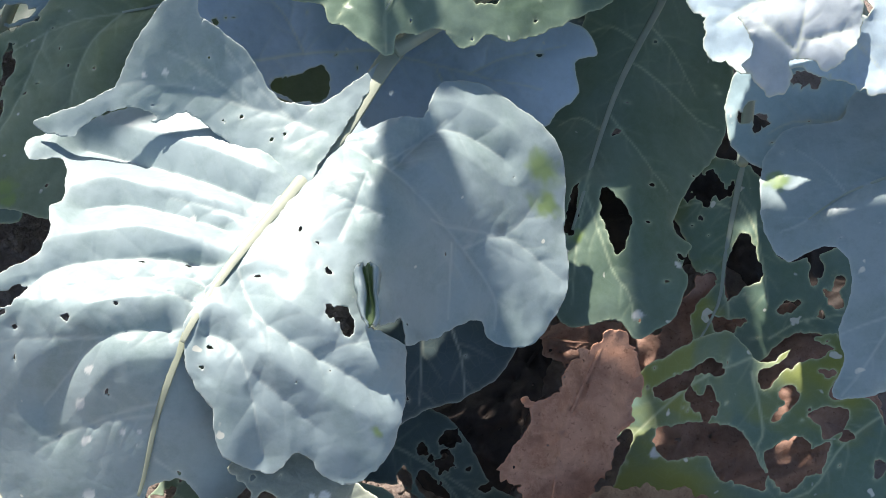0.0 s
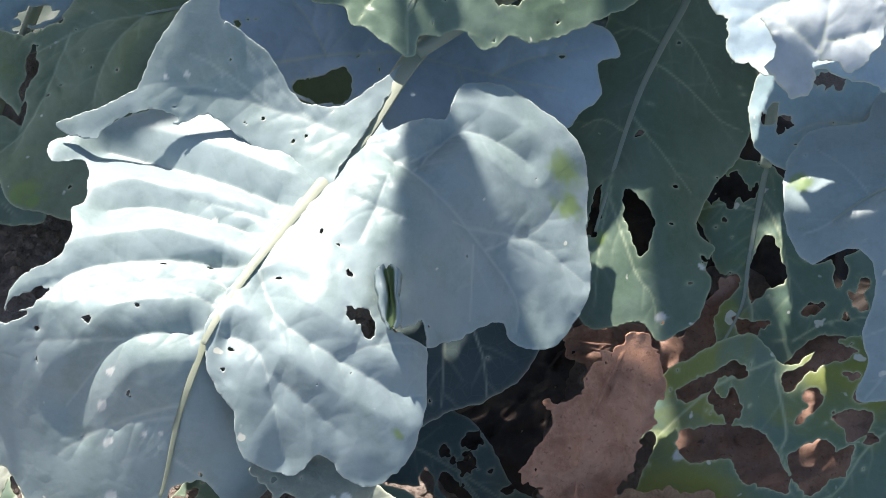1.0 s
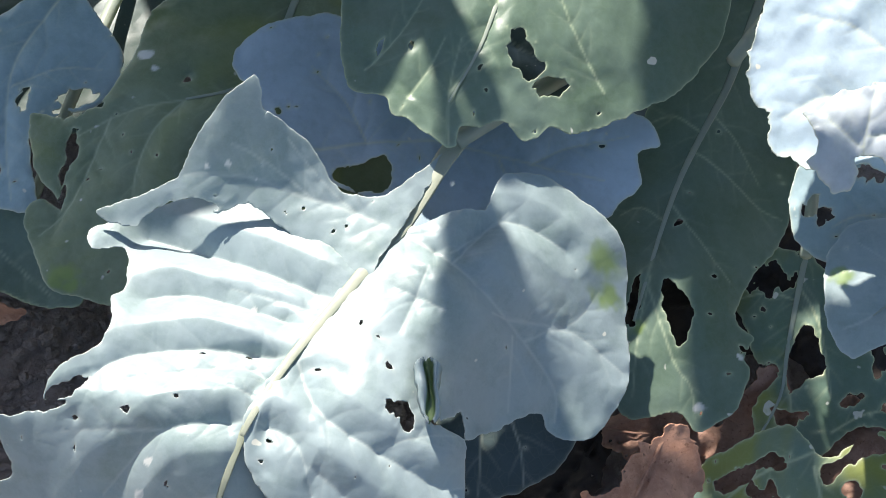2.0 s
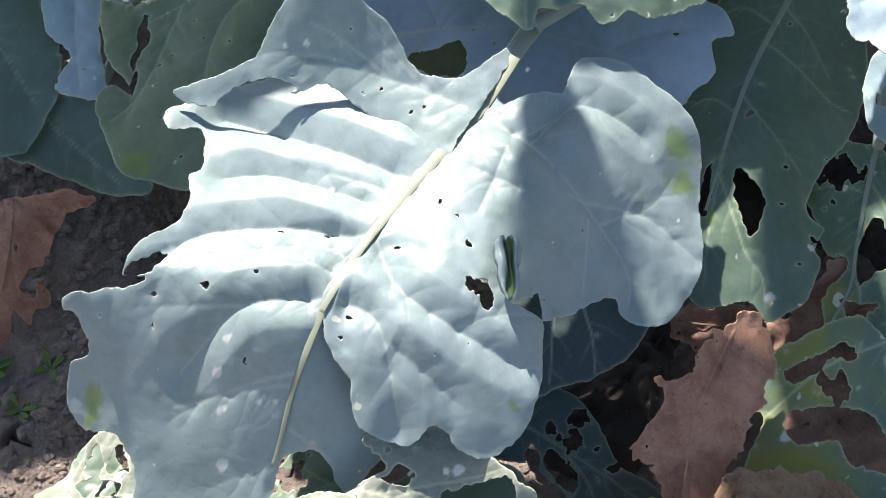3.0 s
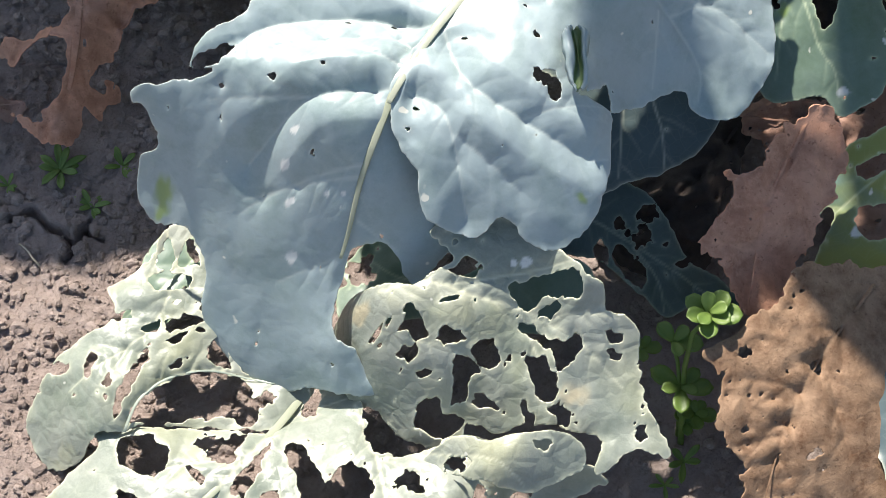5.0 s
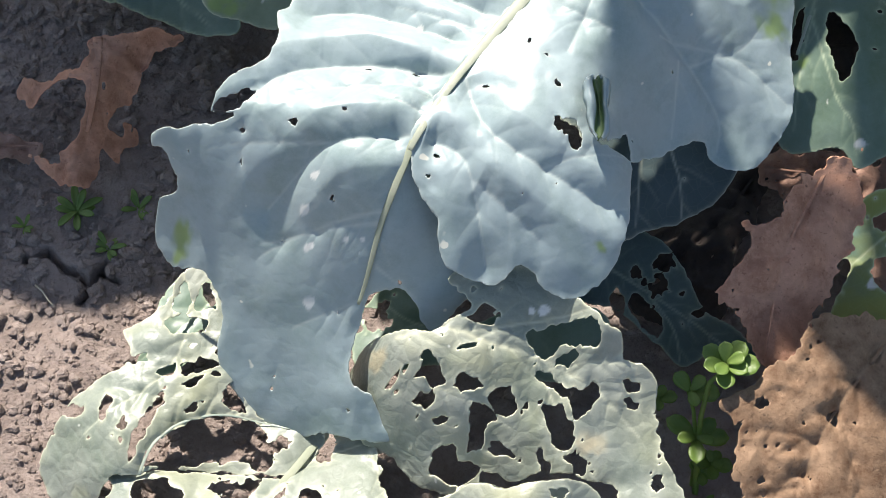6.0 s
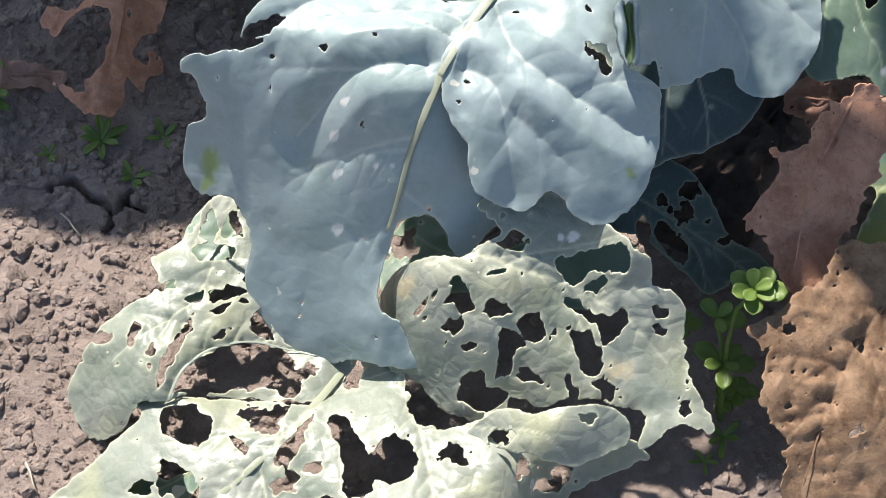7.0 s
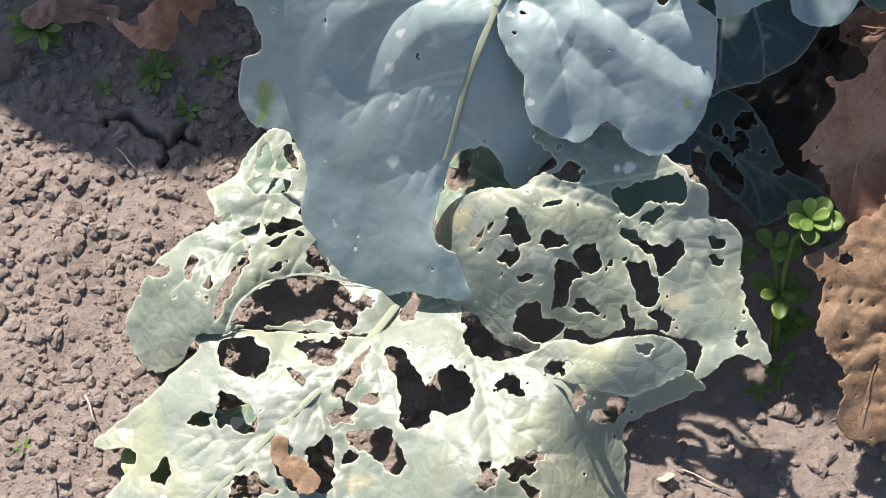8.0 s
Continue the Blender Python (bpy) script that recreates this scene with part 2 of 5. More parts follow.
def blade(name, material, parent, outline, heights, holes, cuts, veins, rib, label="", cell=1.3, ragged=0.8, curl=0.0, wave=1.0, thick=0.6, seed=1.0, nibbles=0, crumple=0.0, rib_material=None, lift=0.0, worn=(), scars=(), twigs=0.9, buckle=0.0, proud=0.3):
    """One leaf blade: a draped, puckered sheet cut to its outline, with bites and holes, thickness, veins and a raised midrib. Sizes in mm."""
    rng = random.Random(seed)
    z_of = draped(heights)
    edge = rounded(outline)
    (x0, y0), (x1, y1) = edge.min(0) - 0.004, edge.max(0) + 0.004
    c = cell / 1000
    xs, ys = np.arange(x0, x1 + c, c), np.arange(y0, y1 + c, c)
    gx, gy = np.meshgrid(xs, ys)
    lines = [(w, dep, sig, rounded(p, False)) for w, dep, sig, p in veins]
    if rib:
        lines.append((rib[0] * 0.75, 0.4, 6.0, rounded(rib[2], False)))

    def branches():
        """Finer side veins that leave the drawn ones to both sides."""
        out = []
        for w, dep, sig, line in lines:
            steps = np.linalg.norm(np.diff(line, axis=0), axis=1)
            total = steps.sum()
            if total < 0.03:
                continue
            at = 0.008 + rng.random() * 0.008
            side = 1 if rng.random() < 0.5 else -1
            run = np.r_[0, np.cumsum(steps)]
            while at < total * 0.94:
                i = min(int(np.searchsorted(run, at)), len(line) - 1)
                p, q = line[i - 1], line[i]
                d = (q - p) / (np.linalg.norm(q - p) + 1e-9)
                a = side * radians(rng.uniform(42, 62))
                e = np.array([d[0] * math.cos(a) - d[1] * math.sin(a), d[0] * math.sin(a) + d[1] * math.cos(a)])
                far = rng.uniform(0.016, 0.032) * (1 - 0.4 * at / total)
                pts = [p]
                for k in range(5):
                    e = e + d * 0.10 + np.array([rng.uniform(-0.16, 0.16), rng.uniform(-0.16, 0.16)])
                    e = e / np.linalg.norm(e)
                    pts.append(pts[-1] + e * far / 5)
                out.append(np.array(pts))
                side = -side
                at += rng.uniform(0.007, 0.013)
        return out

    def margin(x, y):
        wob = ragged / 1000 * (lattice(x * 90, y * 90, seed) + 0.8 * lattice(x * 240, y * 240, seed + 3) + 0.4 * lattice(x * 500, y * 500, seed + 5))
        return inside(x, y, edge) + wob, wob

    f, wob = margin(gx, gy)
    for p in cuts:
        f = np.minimum(f, -inside(gx, gy, rounded(p, steps=3)) + np.clip(wob * 0.6, -0.0012, 0.0012) + 0.0012 * lattice(gx * 260, gy * 260, seed + 61) + 0.0006 * lattice(gx * 620, gy * 620, seed + 63) - 0.0005)
    small = list(holes)
    for _ in range(nibbles):
        k = rng.randrange(len(edge))
        mid = edge.mean(0)
        s = rng.random() ** 0.5
        q = mid + (edge[k] - mid) * s
        small.append((q[0] * 1000, q[1] * 1000, rng.uniform(0.5, 1.5), rng.uniform(0.4, 1.1), rng.uniform(0, 180)))
    for hx, hy, ra, rb, turn in small:
        hx, hy, ra, rb = hx / 1000, hy / 1000, ra / 1000, rb / 1000
        reach = max(ra, rb) * 1.7 + 0.024
        i0, i1 = np.searchsorted(xs, (hx - reach, hx + reach))
        j0, j1 = np.searchsorted(ys, (hy - reach, hy + reach))
        if i1 <= i0 or j1 <= j0:
            continue
        sub = (slice(j0, j1), slice(i0, i1))
        cs, sn = math.cos(radians(turn)), math.sin(radians(turn))
        small_r = min(ra, rb) * 0.42
        ux = gx[sub] - hx + small_r * lattice(gx[sub] * 150, gy[sub] * 150, seed + 41) + small_r * 0.6 * lattice(gx[sub] * 370, gy[sub] * 370, seed + 43)
        uy = gy[sub] - hy + small_r * lattice(gx[sub] * 150, gy[sub] * 150, seed + 42) + small_r * 0.6 * lattice(gx[sub] * 370, gy[sub] * 370, seed + 44)
        u, w = (ux * cs + uy * sn) / ra, (uy * cs - ux * sn) / rb
        rad, ang = np.hypot(u, w), np.arctan2(w, u)
        ph = [rng.uniform(0, 6.28) for _ in range(4)]
        wav = 1 + 0.16 * np.sin(2 * ang + ph[0]) + 0.14 * np.sin(3 * ang + ph[1]) + 0.09 * np.sin(5 * ang + ph[2]) + 0.06 * np.sin(8 * ang + ph[3])
        f[sub] = np.minimum(f[sub], (rad - wav) * min(ra, rb) * 1.1)
    px, py, tri, on_edge = clipped(xs, ys, f)
    # nearest grid value tells how far a place is from a margin
    fi = np.clip(((py - y0) / c).round().astype(int), 0, len(ys) - 1)
    fj = np.clip(((px - x0) / c).round().astype(int), 0, len(xs) - 1)
    depth_in = np.where(on_edge, 0.0, np.maximum(f[fi, fj], 0))
    z = z_of(px, py) + lift / 1000
    pale = np.zeros(len(px))
    for w, dep, sig, line in lines:
        d, s = to_line(px, py, line)
        fade = 1 - 0.65 * s
        groove = np.maximum(0, 1 - d / (sig / 1000)) ** 1.3 if sig > 11 else np.exp(-d / (sig * 0.8 / 1000))
        z -= dep / 1000 * groove * (0.55 + 0.45 * fade) * np.clip(0.12 + s / 0.16, 0, 1)
        wide = w / 1000 * 0.30 * fade + 0.0004
        pale = np.maximum(pale, np.exp(-((d / wide) ** 2)) * (0.5 + 0.5 * fade))
    for line in branches() if twigs else ():
        (bx0, by0), (bx1, by1) = line.min(0) - 0.012, line.max(0) + 0.012
        near = np.nonzero((px > bx0) & (px < bx1) & (py > by0) & (py < by1))[0]
        if len(near) == 0:
            continue
        d, s = to_line(px[near], py[near], line)
        z[near] -= twigs / 1000 * np.exp(-d / 0.0032) * (1 - 0.7 * s)
        pale[near] = np.maximum(pale[near], np.exp(-((d / max(0.0006, 0.6 * c)) ** 2)) * 0.34 * (1 - 0.6 * s))
    z += wave / 1000 * (1.6 * lattice(px * 28, py * 28, seed + 7) + 0.7 * lattice(px * 70, py * 70, seed + 9) + 0.12 * lattice(px * 170, py * 170, seed + 11))
    if buckle:
        z += buckle / 1000 * (lattice(px * 21 + 3, py * 21, seed + 31) + 0.5 * np.abs(lattice(px * 44, py * 44, seed + 33)))
    if crumple:
        qx = px + 0.016 * lattice(px * 24, py * 24, seed + 51) + 0.006 * lattice(px * 70, py * 70, seed + 52)
        qy = py + 0.016 * lattice(px * 24, py * 24, seed + 53) + 0.006 * lattice(px * 70, py * 70, seed + 54)
        z += crumple / 1000 * (1 - 2 * np.abs(lattice(qx * 14, qy * 32, seed + 13))) + crumple / 2400 * (1 - 2 * np.abs(lattice(qx * 75, qy * 50, seed + 15))) + crumple / 5000 * lattice(qx * 160, qy * 160, seed + 16)
    e = np.exp(-depth_in / 0.006)
    z += curl / 1000 * e * (0.6 + 0.8 * lattice(px * 40, py * 40, seed + 17)) + 0.0012 * e * lattice(px * 130, py * 130, seed + 19)
    mesh = bpy.data.meshes.new(name)
    mesh.from_pydata(np.c_[px, py, z].tolist(), [], tri.tolist())
    bare = np.zeros(len(px))
    for wx, wy, wr in worn:
        d = np.hypot(px - wx / 1000, (py - wy / 1000) * 1.4) + 0.004 * lattice(px * 120, py * 120, seed + 23) + 0.003 * lattice(px * 300, py * 300, seed + 25)
        bare = np.maximum(bare, np.clip(1.5 - d / (wr / 1000) * 1.2, 0, 1))
    white = np.zeros(len(px))
    for wx, wy, wr in scars:
        d = np.hypot(px - wx / 1000, (py - wy / 1000) * 1.3) + 0.0016 * lattice(px * 300, py * 300, seed + 27)
        white = np.maximum(white, np.clip(3.6 - d / (wr / 1000) * 3.4, 0, 1))
    for key, val in (("scar", white), ("bare", bare), ("vein", pale), ("rim", np.exp(-depth_in / 0.0007))):
        mesh.attributes.new(key, "FLOAT", "POINT").data.foreach_set("value", val.astype(np.float32))
    ob = linked(name, mesh, material, parent, label)
    sol = ob.modifiers.new("thickness", "SOLIDIFY")
    sol.thickness, sol.offset = thick / 1000, -1
    if rib:
        w0, w1, pts = rib
        line = rounded(pts, False)
        n = len(line)
        dirs = np.gradient(line, axis=0)
        dirs /= np.linalg.norm(dirs, axis=1)[:, None] + 1e-9
        zc = z_of(line[:, 0], line[:, 1]) + lift / 1000
        sunk = []
        for i in range(n):
            d2 = (px - line[i, 0]) ** 2 + (py - line[i, 1]) ** 2
            j = np.argsort(d2)[:10]
            sunk.append(z[j].max() - zc[i] if d2[j[0]] < 1e-5 else math.nan)
        sunk = np.array(sunk)
        known = np.nonzero(~np.isnan(sunk))[0]
        if len(known):
            zc = zc + np.interp(np.arange(n), known, sunk[known])
        zc = np.convolve(np.r_[[zc[0]] * 2, zc, [zc[-1]] * 2], np.ones(5) / 5, "valid")  # an even run along the sheet
        bm = bmesh.new()
        rings = []
        for i in range(n):
            s = i / (n - 1)
            r = (w0 + (w1 - w0) * s) / 2000
            ring = []
            for k in range(10):
                a = 2 * math.pi * k / 10
                off = math.cos(a) * r
                ring.append(bm.verts.new((line[i, 0] - dirs[i, 1] * off, line[i, 1] + dirs[i, 0] * off, zc[i] + proud / 1000 + math.sin(a) * r * 0.2)))
            rings.append(ring)
        for p, q in zip(rings, rings[1:]):
            for k in range(10):
                bm.faces.new((p[k], p[(k + 1) % 10], q[(k + 1) % 10], q[k]))
        bm.faces.new(rings[0][::-1])
        bm.faces.new(rings[-1])
        bmesh.ops.recalc_face_normals(bm, faces=bm.faces)
        me = bpy.data.meshes.new("midrib")
        bm.to_mesh(me)
        bm.free()
        linked("midrib", me, rib_material or RIB, ob, "pale raised midrib")
    return ob


def tube(name, material, parent, points, r0, r1, label="", sides=10):
    """A tapered round stalk through points in metres."""
    bm = bmesh.new()
    pts = [Vector(p) for p in points]
    rings = []
    for i, p in enumerate(pts):
        d = (pts[min(i + 1, len(pts) - 1)] - pts[max(i - 1, 0)]).normalized()
        a = d.orthogonal().normalized()
        b = d.cross(a)
        r = r0 + (r1 - r0) * i / (len(pts) - 1)
        rings.append([bm.verts.new(p + (a * math.cos(2 * math.pi * k / sides) + b * math.sin(2 * math.pi * k / sides)) * r) for k in range(sides)])
    for p, q in zip(rings, rings[1:]):
        best = min(range(sides), key=lambda o: sum((p[k].co - q[(k + o) % sides].co).length for k in range(0, sides, 3)))
        for k in range(sides):
            bm.faces.new((p[k], p[(k + 1) % sides], q[(k + 1 + best) % sides], q[(k + best) % sides]))
    bm.faces.new(rings[0][::-1])
    bm.faces.new(rings[-1])
    bmesh.ops.recalc_face_normals(bm, faces=bm.faces)
    me = bpy.data.meshes.new(name)
    bm.to_mesh(me)
    bm.free()
    return linked(name, me, material, parent, label)


def bend(a, b, sag, n=7):
    """Points of an arched line from a to b that rises by sag."""
    a, b = Vector(a), Vector(b)
    return [a.lerp(b, i / n) + Vector((0, 0, sag * 4 * (i / n) * (1 - i / n))) for i in range(n + 1)]


# ---- ground ----
def soil_height(x, y):
    z = 0.004 * lattice(x * 9, y * 9, 2) + 0.003 * lattice(x * 30, y * 30, 4) + 0.0013 * lattice(x * 75, y * 75, 6)
    z += 0.0009 * lattice(x * 190, y * 190, 8) + 0.0007 * lattice(x * 420, y * 420, 10)
    return z


CRACKS = [[p[:2] for p in line] for line in ([(-282, 10, 0), (-268, 16, 0), (-257, 8, 0), (-247, 1, 0), (-238, -9, 0), (-231, -1, 0), (-227, 9, 0)], [(-238, -9, 0), (-240, -25, 0)], [(-231, -1, 0), (-220, -8, 0)])]


def build_ground():
    c = 0.0019
    xs = np.r_[np.array([-300.0, -60, -12, -4, -1.6, -0.9]), np.arange(-0.48, 0.56, c), np.array([0.9, 1.6, 4, 12, 60, 300])]
    ys = np.r_[np.array([-300.0, -60, -12, -4, -1.4, -0.7]), np.arange(-0.36, 0.50, c), np.array([0.9, 1.6, 4, 12, 60, 300])]
    gx, gy = np.meshgrid(xs, ys)
    z = soil_height(gx, gy) * np.clip(1.6 - np.maximum(np.abs(gx), np.abs(gy)) * 1.6, 0, 1)
    for line in CRACKS:
        lx = gx + 0.004 * lattice(gx * 90, gy * 90, 21)
        ly = gy + 0.004 * lattice(gx * 90, gy * 90, 22)
        d, s = to_line(lx, ly, rounded(line, False))
        z -= 0.02 * np.exp(-((d / 0.0017) ** 2)) * (1 - 0.5 * s)
    nx, ny = len(xs), len(ys)
    idx = np.arange(nx * ny).reshape(ny, nx)
    quads = np.c_[idx[:-1, :-1].ravel(), idx[:-1, 1:].ravel(), idx[1:, 1:].ravel(), idx[1:, :-1].ravel()]
    mesh = bpy.data.meshes.new("ground")
    mesh.from_pydata(np.c_[gx.ravel(), gy.ravel(), z.ravel()].tolist(), [], quads.tolist())
    ob = linked("ground", mesh, SOIL)
    tagged(ob, "dry cracked brown garden soil with crumbs", "ground", kind="structure")


def build_clods():
    """Crumbs of dry earth, the smallest with few faces."""
    rng = random.Random(5)
    verts, faces = [], []
    kinds = []
    for level in (1, 2):
        base = bmesh.new()
        bmesh.ops.create_icosphere(base, subdivisions=level, radius=1)
        kinds.append((np.array([v.co[:] for v in base.verts]), np.array([[v.index for v in f.verts] for f in base.faces])))
        base.free()
    count = 0
    for _ in range(44000):
        left = rng.random() < 0.72
        x, y = (rng.uniform(-0.46, -0.10), rng.uniform(-0.34, 0.22)) if left else (rng.uniform(-0.10, 0.30), rng.uniform(-0.34, 0.12))
        if any(np.hypot(x - q[0] / 1000, y - q[1] / 1000) < 0.006 for line in CRACKS for q in line):
            continue
        r = 0.0005 + 0.0044 * rng.random() ** 14
        bv, bf = kinds[1 if r > 0.0021 else 0]
        sd = rng.uniform(0, 90)
        lump = 1 + 0.45 * lattice(bv[:, 0] * 1.6 + sd, bv[:, 1] * 1.6 + bv[:, 2] * 1.3, sd) + 0.25 * lattice(bv[:, 1] * 3.5 + sd, bv[:, 2] * 3.5 + bv[:, 0], sd)
        shape = bv * lump[:, None] * np.array([rng.uniform(0.7, 1.4), rng.uniform(0.7, 1.3), rng.uniform(0.5, 0.95)]) * r
        a = rng.uniform(0, 6.28)
        rot = np.array([[math.cos(a), -math.sin(a), 0], [math.sin(a), math.cos(a), 0], [0, 0, 1]])
        verts.append(shape @ rot.T + np.array([x, y, float(soil_height(np.array(x), np.array(y))) + r * 0.2]))
        faces.append(bf + count)
        count += len(bv)
    mesh = bpy.data.meshes.new("soil_crumbs")
    mesh.from_pydata(np.concatenate(verts).tolist(), [], np.concatenate(faces).tolist())
    tagged(linked("soil_crumbs", mesh, SOIL, smooth=False), "loose brown soil crumbs and small clods", "soil", kind="stuff")


def build_big_clods():
    """Lumps of dry earth large enough to pick up."""
    rng = random.Random(8)
    spots = [(rng.uniform(-0.40, -0.20), rng.uniform(-0.27, 0.06)) for _ in range(34)] + [(rng.uniform(0.08, 0.24), rng.uniform(-0.30, -0.19)) for _ in range(20)]
    shapes = []
    for k in range(6):
        bm = bmesh.new()
        bmesh.ops.create_icosphere(bm, subdivisions=2, radius=1)
        for v in bm.verts:
            n = noise.noise(v.co * 1.3 + Vector((k * 7, 0, 0))) * 0.55 + noise.noise(v.co * 3.1 + Vector((0, k * 5, 0))) * 0.3
            v.co *= 1 + n
            v.co.z *= 0.7
        me = bpy.data.meshes.new("soil_clod")
        bm.to_mesh(me)
        bm.free()
        me.materials.append(SOIL)
        shapes.append(me)
    for i, (x, y) in enumerate(spots):
        ob = new("soil_clod", shapes[i % 6])
        r = rng.uniform(0.0035, 0.0075)
        ob.location = (x, y, float(soil_height(np.array(x), np.array(y))) + r * 0.2)
        ob.rotation_euler = (0, 0, rng.uniform(0, 6.28))
        ob.scale = (r * rng.uniform(0.8, 1.3), r, r * rng.uniform(0.8, 1.1))
        tagged(ob, "rough lump of dry brown soil on the ground", "clod", "soil clods")


def build_straws():
    for a, b in (((107, -229, 2), (142, -246, 2)), ((-282, -187, 2), (-272, -208, 2)), ((-274, -11, 3), (-259, -27, 3))):
        a, b = Vector(a) / 1000, Vector(b) / 1000
        mid = (a + b) / 2
        ob = tube("straw", STRAW, None, [a, a.lerp(b, 0.35) + Vector((0.0006, 0.0004, 0.002)), a.lerp(b, 0.7) + Vector((-0.0005, 0, 0.002)), b], 0.0007, 0.0005, sides=6)
        for v in (a, b):
            v.z = 0.004
        tagged(ob, "thin pale dry stalk lying on soil", "straw", "dry stalks")
    at = Vector((101, -238, 3)) / 1000
    bm = bmesh.new()
    rows = []
    for i in range(7):
        s = i / 6
        w = 0.0034 * math.sin(math.pi * (0.1 + 0.8 * s))
        rows.append([bm.verts.new(at + Vector((0.009 * (s - 0.5) + 0.002 * k, w * k, 0.0045 + 0.001 * abs(k) + 0.001 * s))) for k in (-1, -0.4, 0.4, 1)])
    for p, q in zip(rows, rows[1:]):
        for k in range(3):
            bm.faces.new((p[k], p[k + 1], q[k + 1], q[k]))
    me = bpy.data.meshes.new("leaf_scrap")
    bm.to_mesh(me)
    bm.free()
    ob = linked("leaf_scrap", me, STRAW)
    ob.modifiers.new("thickness", "SOLIDIFY").thickness = 0.0008
    tagged(ob, "small pale oval leaf scrap on soil", "leaf scrap")


build_ground()
build_clods()
build_big_clods()
build_straws()


# ---- the big cabbage plant ----
def plant(label, at):
    ob = new("cabbage_plant")
    ob.location = at
    return tagged(ob, label, "plant", "cabbage plants")


STEM = Vector((0.41, 0.42, 0.0))
big = plant("tall blue-green cabbage plant with caterpillar-eaten leaves", (0, 0, 0))
tube("stem", STALK, big, [(STEM.x, STEM.y, -0.03), (STEM.x - 0.01, STEM.y - 0.005, 0.08), (STEM.x, STEM.y - 0.01, 0.17), (STEM.x - 0.01, STEM.y - 0.01, 0.33)], 0.017, 0.010, "thick pale stalk")

main = blade("leaf", WAXY, big,
    outline=[(-15, 158), (-43, 163), (-109, 144), (-112, 127), (-94, 130), (-89, 116), (-90, 97), (-98, 91), (-95, 73), (-101, 55), (-121, 41), (-134, 25), (-120, 22), (-144, 20), (-170, 21), (-172, 16), (-164, 12), (-158, -2), (-171, -4), (-176, -18), (-165, -32), (-144, -39), (-133, -61), (-139, -79), (-125, -100), (-113, -112), (-87, -124), (-65, -128), (-44, -135), (-26, -136), (-21, -129), (-30, -127), (-37, -113), (-48, -108), (-51, -96), (-41, -68), (-32, -63), (-19, -62), (-10, -68), (-6, -76), (2, -80), (14, -71), (39, -46), (27, 4), (-7, 8), (18, 45), (66, 108), (56, 103)],
    heights=[(-12, 7, 215), (15, 46, 219), (45, 85, 221), (62, 107, 222), (82, 130, 223), (-95, 116, 201), (-24, 113, 213), (-56, 46, 218), (-15, 156, 215), (-121, 29, 215), (-132, 26, 207), (-168, 21, 188), (-173, -6, 128), (-141, -80, 54), (-114, -113, 34), (-81, -124, 40), (-50, -107, 91), (-26, -136, 65), (-35, -118, 82), (-46, -83, 109), (5, -79, 119), (-32, -32, 183), (-84, -22, 168), (32, -47, 145), (28, 4, 183), (-108, -55, 113), (-63, 4, 219)],
    holes=[(-115, 15, 2.3, 1.0, -15), (-84, 15, 2.4, 2.2, -4), (-53, 19, 1.7, 0.9, -5), (-40, 53, 2.8, 0.8, -7), (-11, 50, 3.0, 0.8, -9), (-162, 3, 3.7, 1.7, -8)],
    cuts=[[(-132, 26), (-127, 30), (-107, 35), (-115, 26), (-124, 24)]],
    veins=[(2.2, 13.5, 18.0, [(42, 83), (-24, 117), (-78, 138)]), (1.6, 13.5, 18.0, [(25, 65), (-44, 94), (-76, 93)]), (1.0, 4.0, 12.0, [(35, 74), (-24, 96)]), (2.0, 13.5, 18.0, [(15, 46), (-39, 56), (-82, 51), (-101, 40)]), (1.5, 11.5, 17.0, [(3, 31), (-18, 42), (-82, 34)]), (2.2, 11.5, 17.0, [(-12, 7), (-60, 3), (-101, -18)]), (1.4, 2.0, 8.0, [(-60, 3), (-124, 10)]), (1.8, 1.5, 8.0, [(-28, -30), (-86, -34), (-109, -40)]), (1.5, 1.0, 6.0, [(-41, -66), (-87, -74)]), (1.6, 1.0, 7.0, [(-32, -35), (-106, -33)]), (1.3, 1.0, 5.0, [(-34, -53), (-9, -66)]), (1.0, 3.0, 6.0, [(-5, 20), (-38, 32)])],
    rib=(5.2, 2.0, [(-10, 8), (-22, -19), (-31, -36), (-39, -57), (-45, -69)]),
    worn=[(-158, -21, 8), (-161, -27, 6)],
    scars=[(-76, -64, 3.7), (-69, -10, 2.0), (-74, -39, 2.4), (-77, -24, 3.1), (-52, -40, 1.7), (-42, -41, 1.4), (-44, -46, 1.0), (-71, -10, 2.4), (-78, -24, 3.1), (-77, -40, 3.1), (-9, 82, 1.7), (-1, 76, 1.4)],
    label="large waxy blue-green leaf with pale midrib and holes", cell=1.0, wave=1.0, curl=-2.0, seed=3, nibbles=10, proud=0.4, rib_material=YELLOW_RIB)
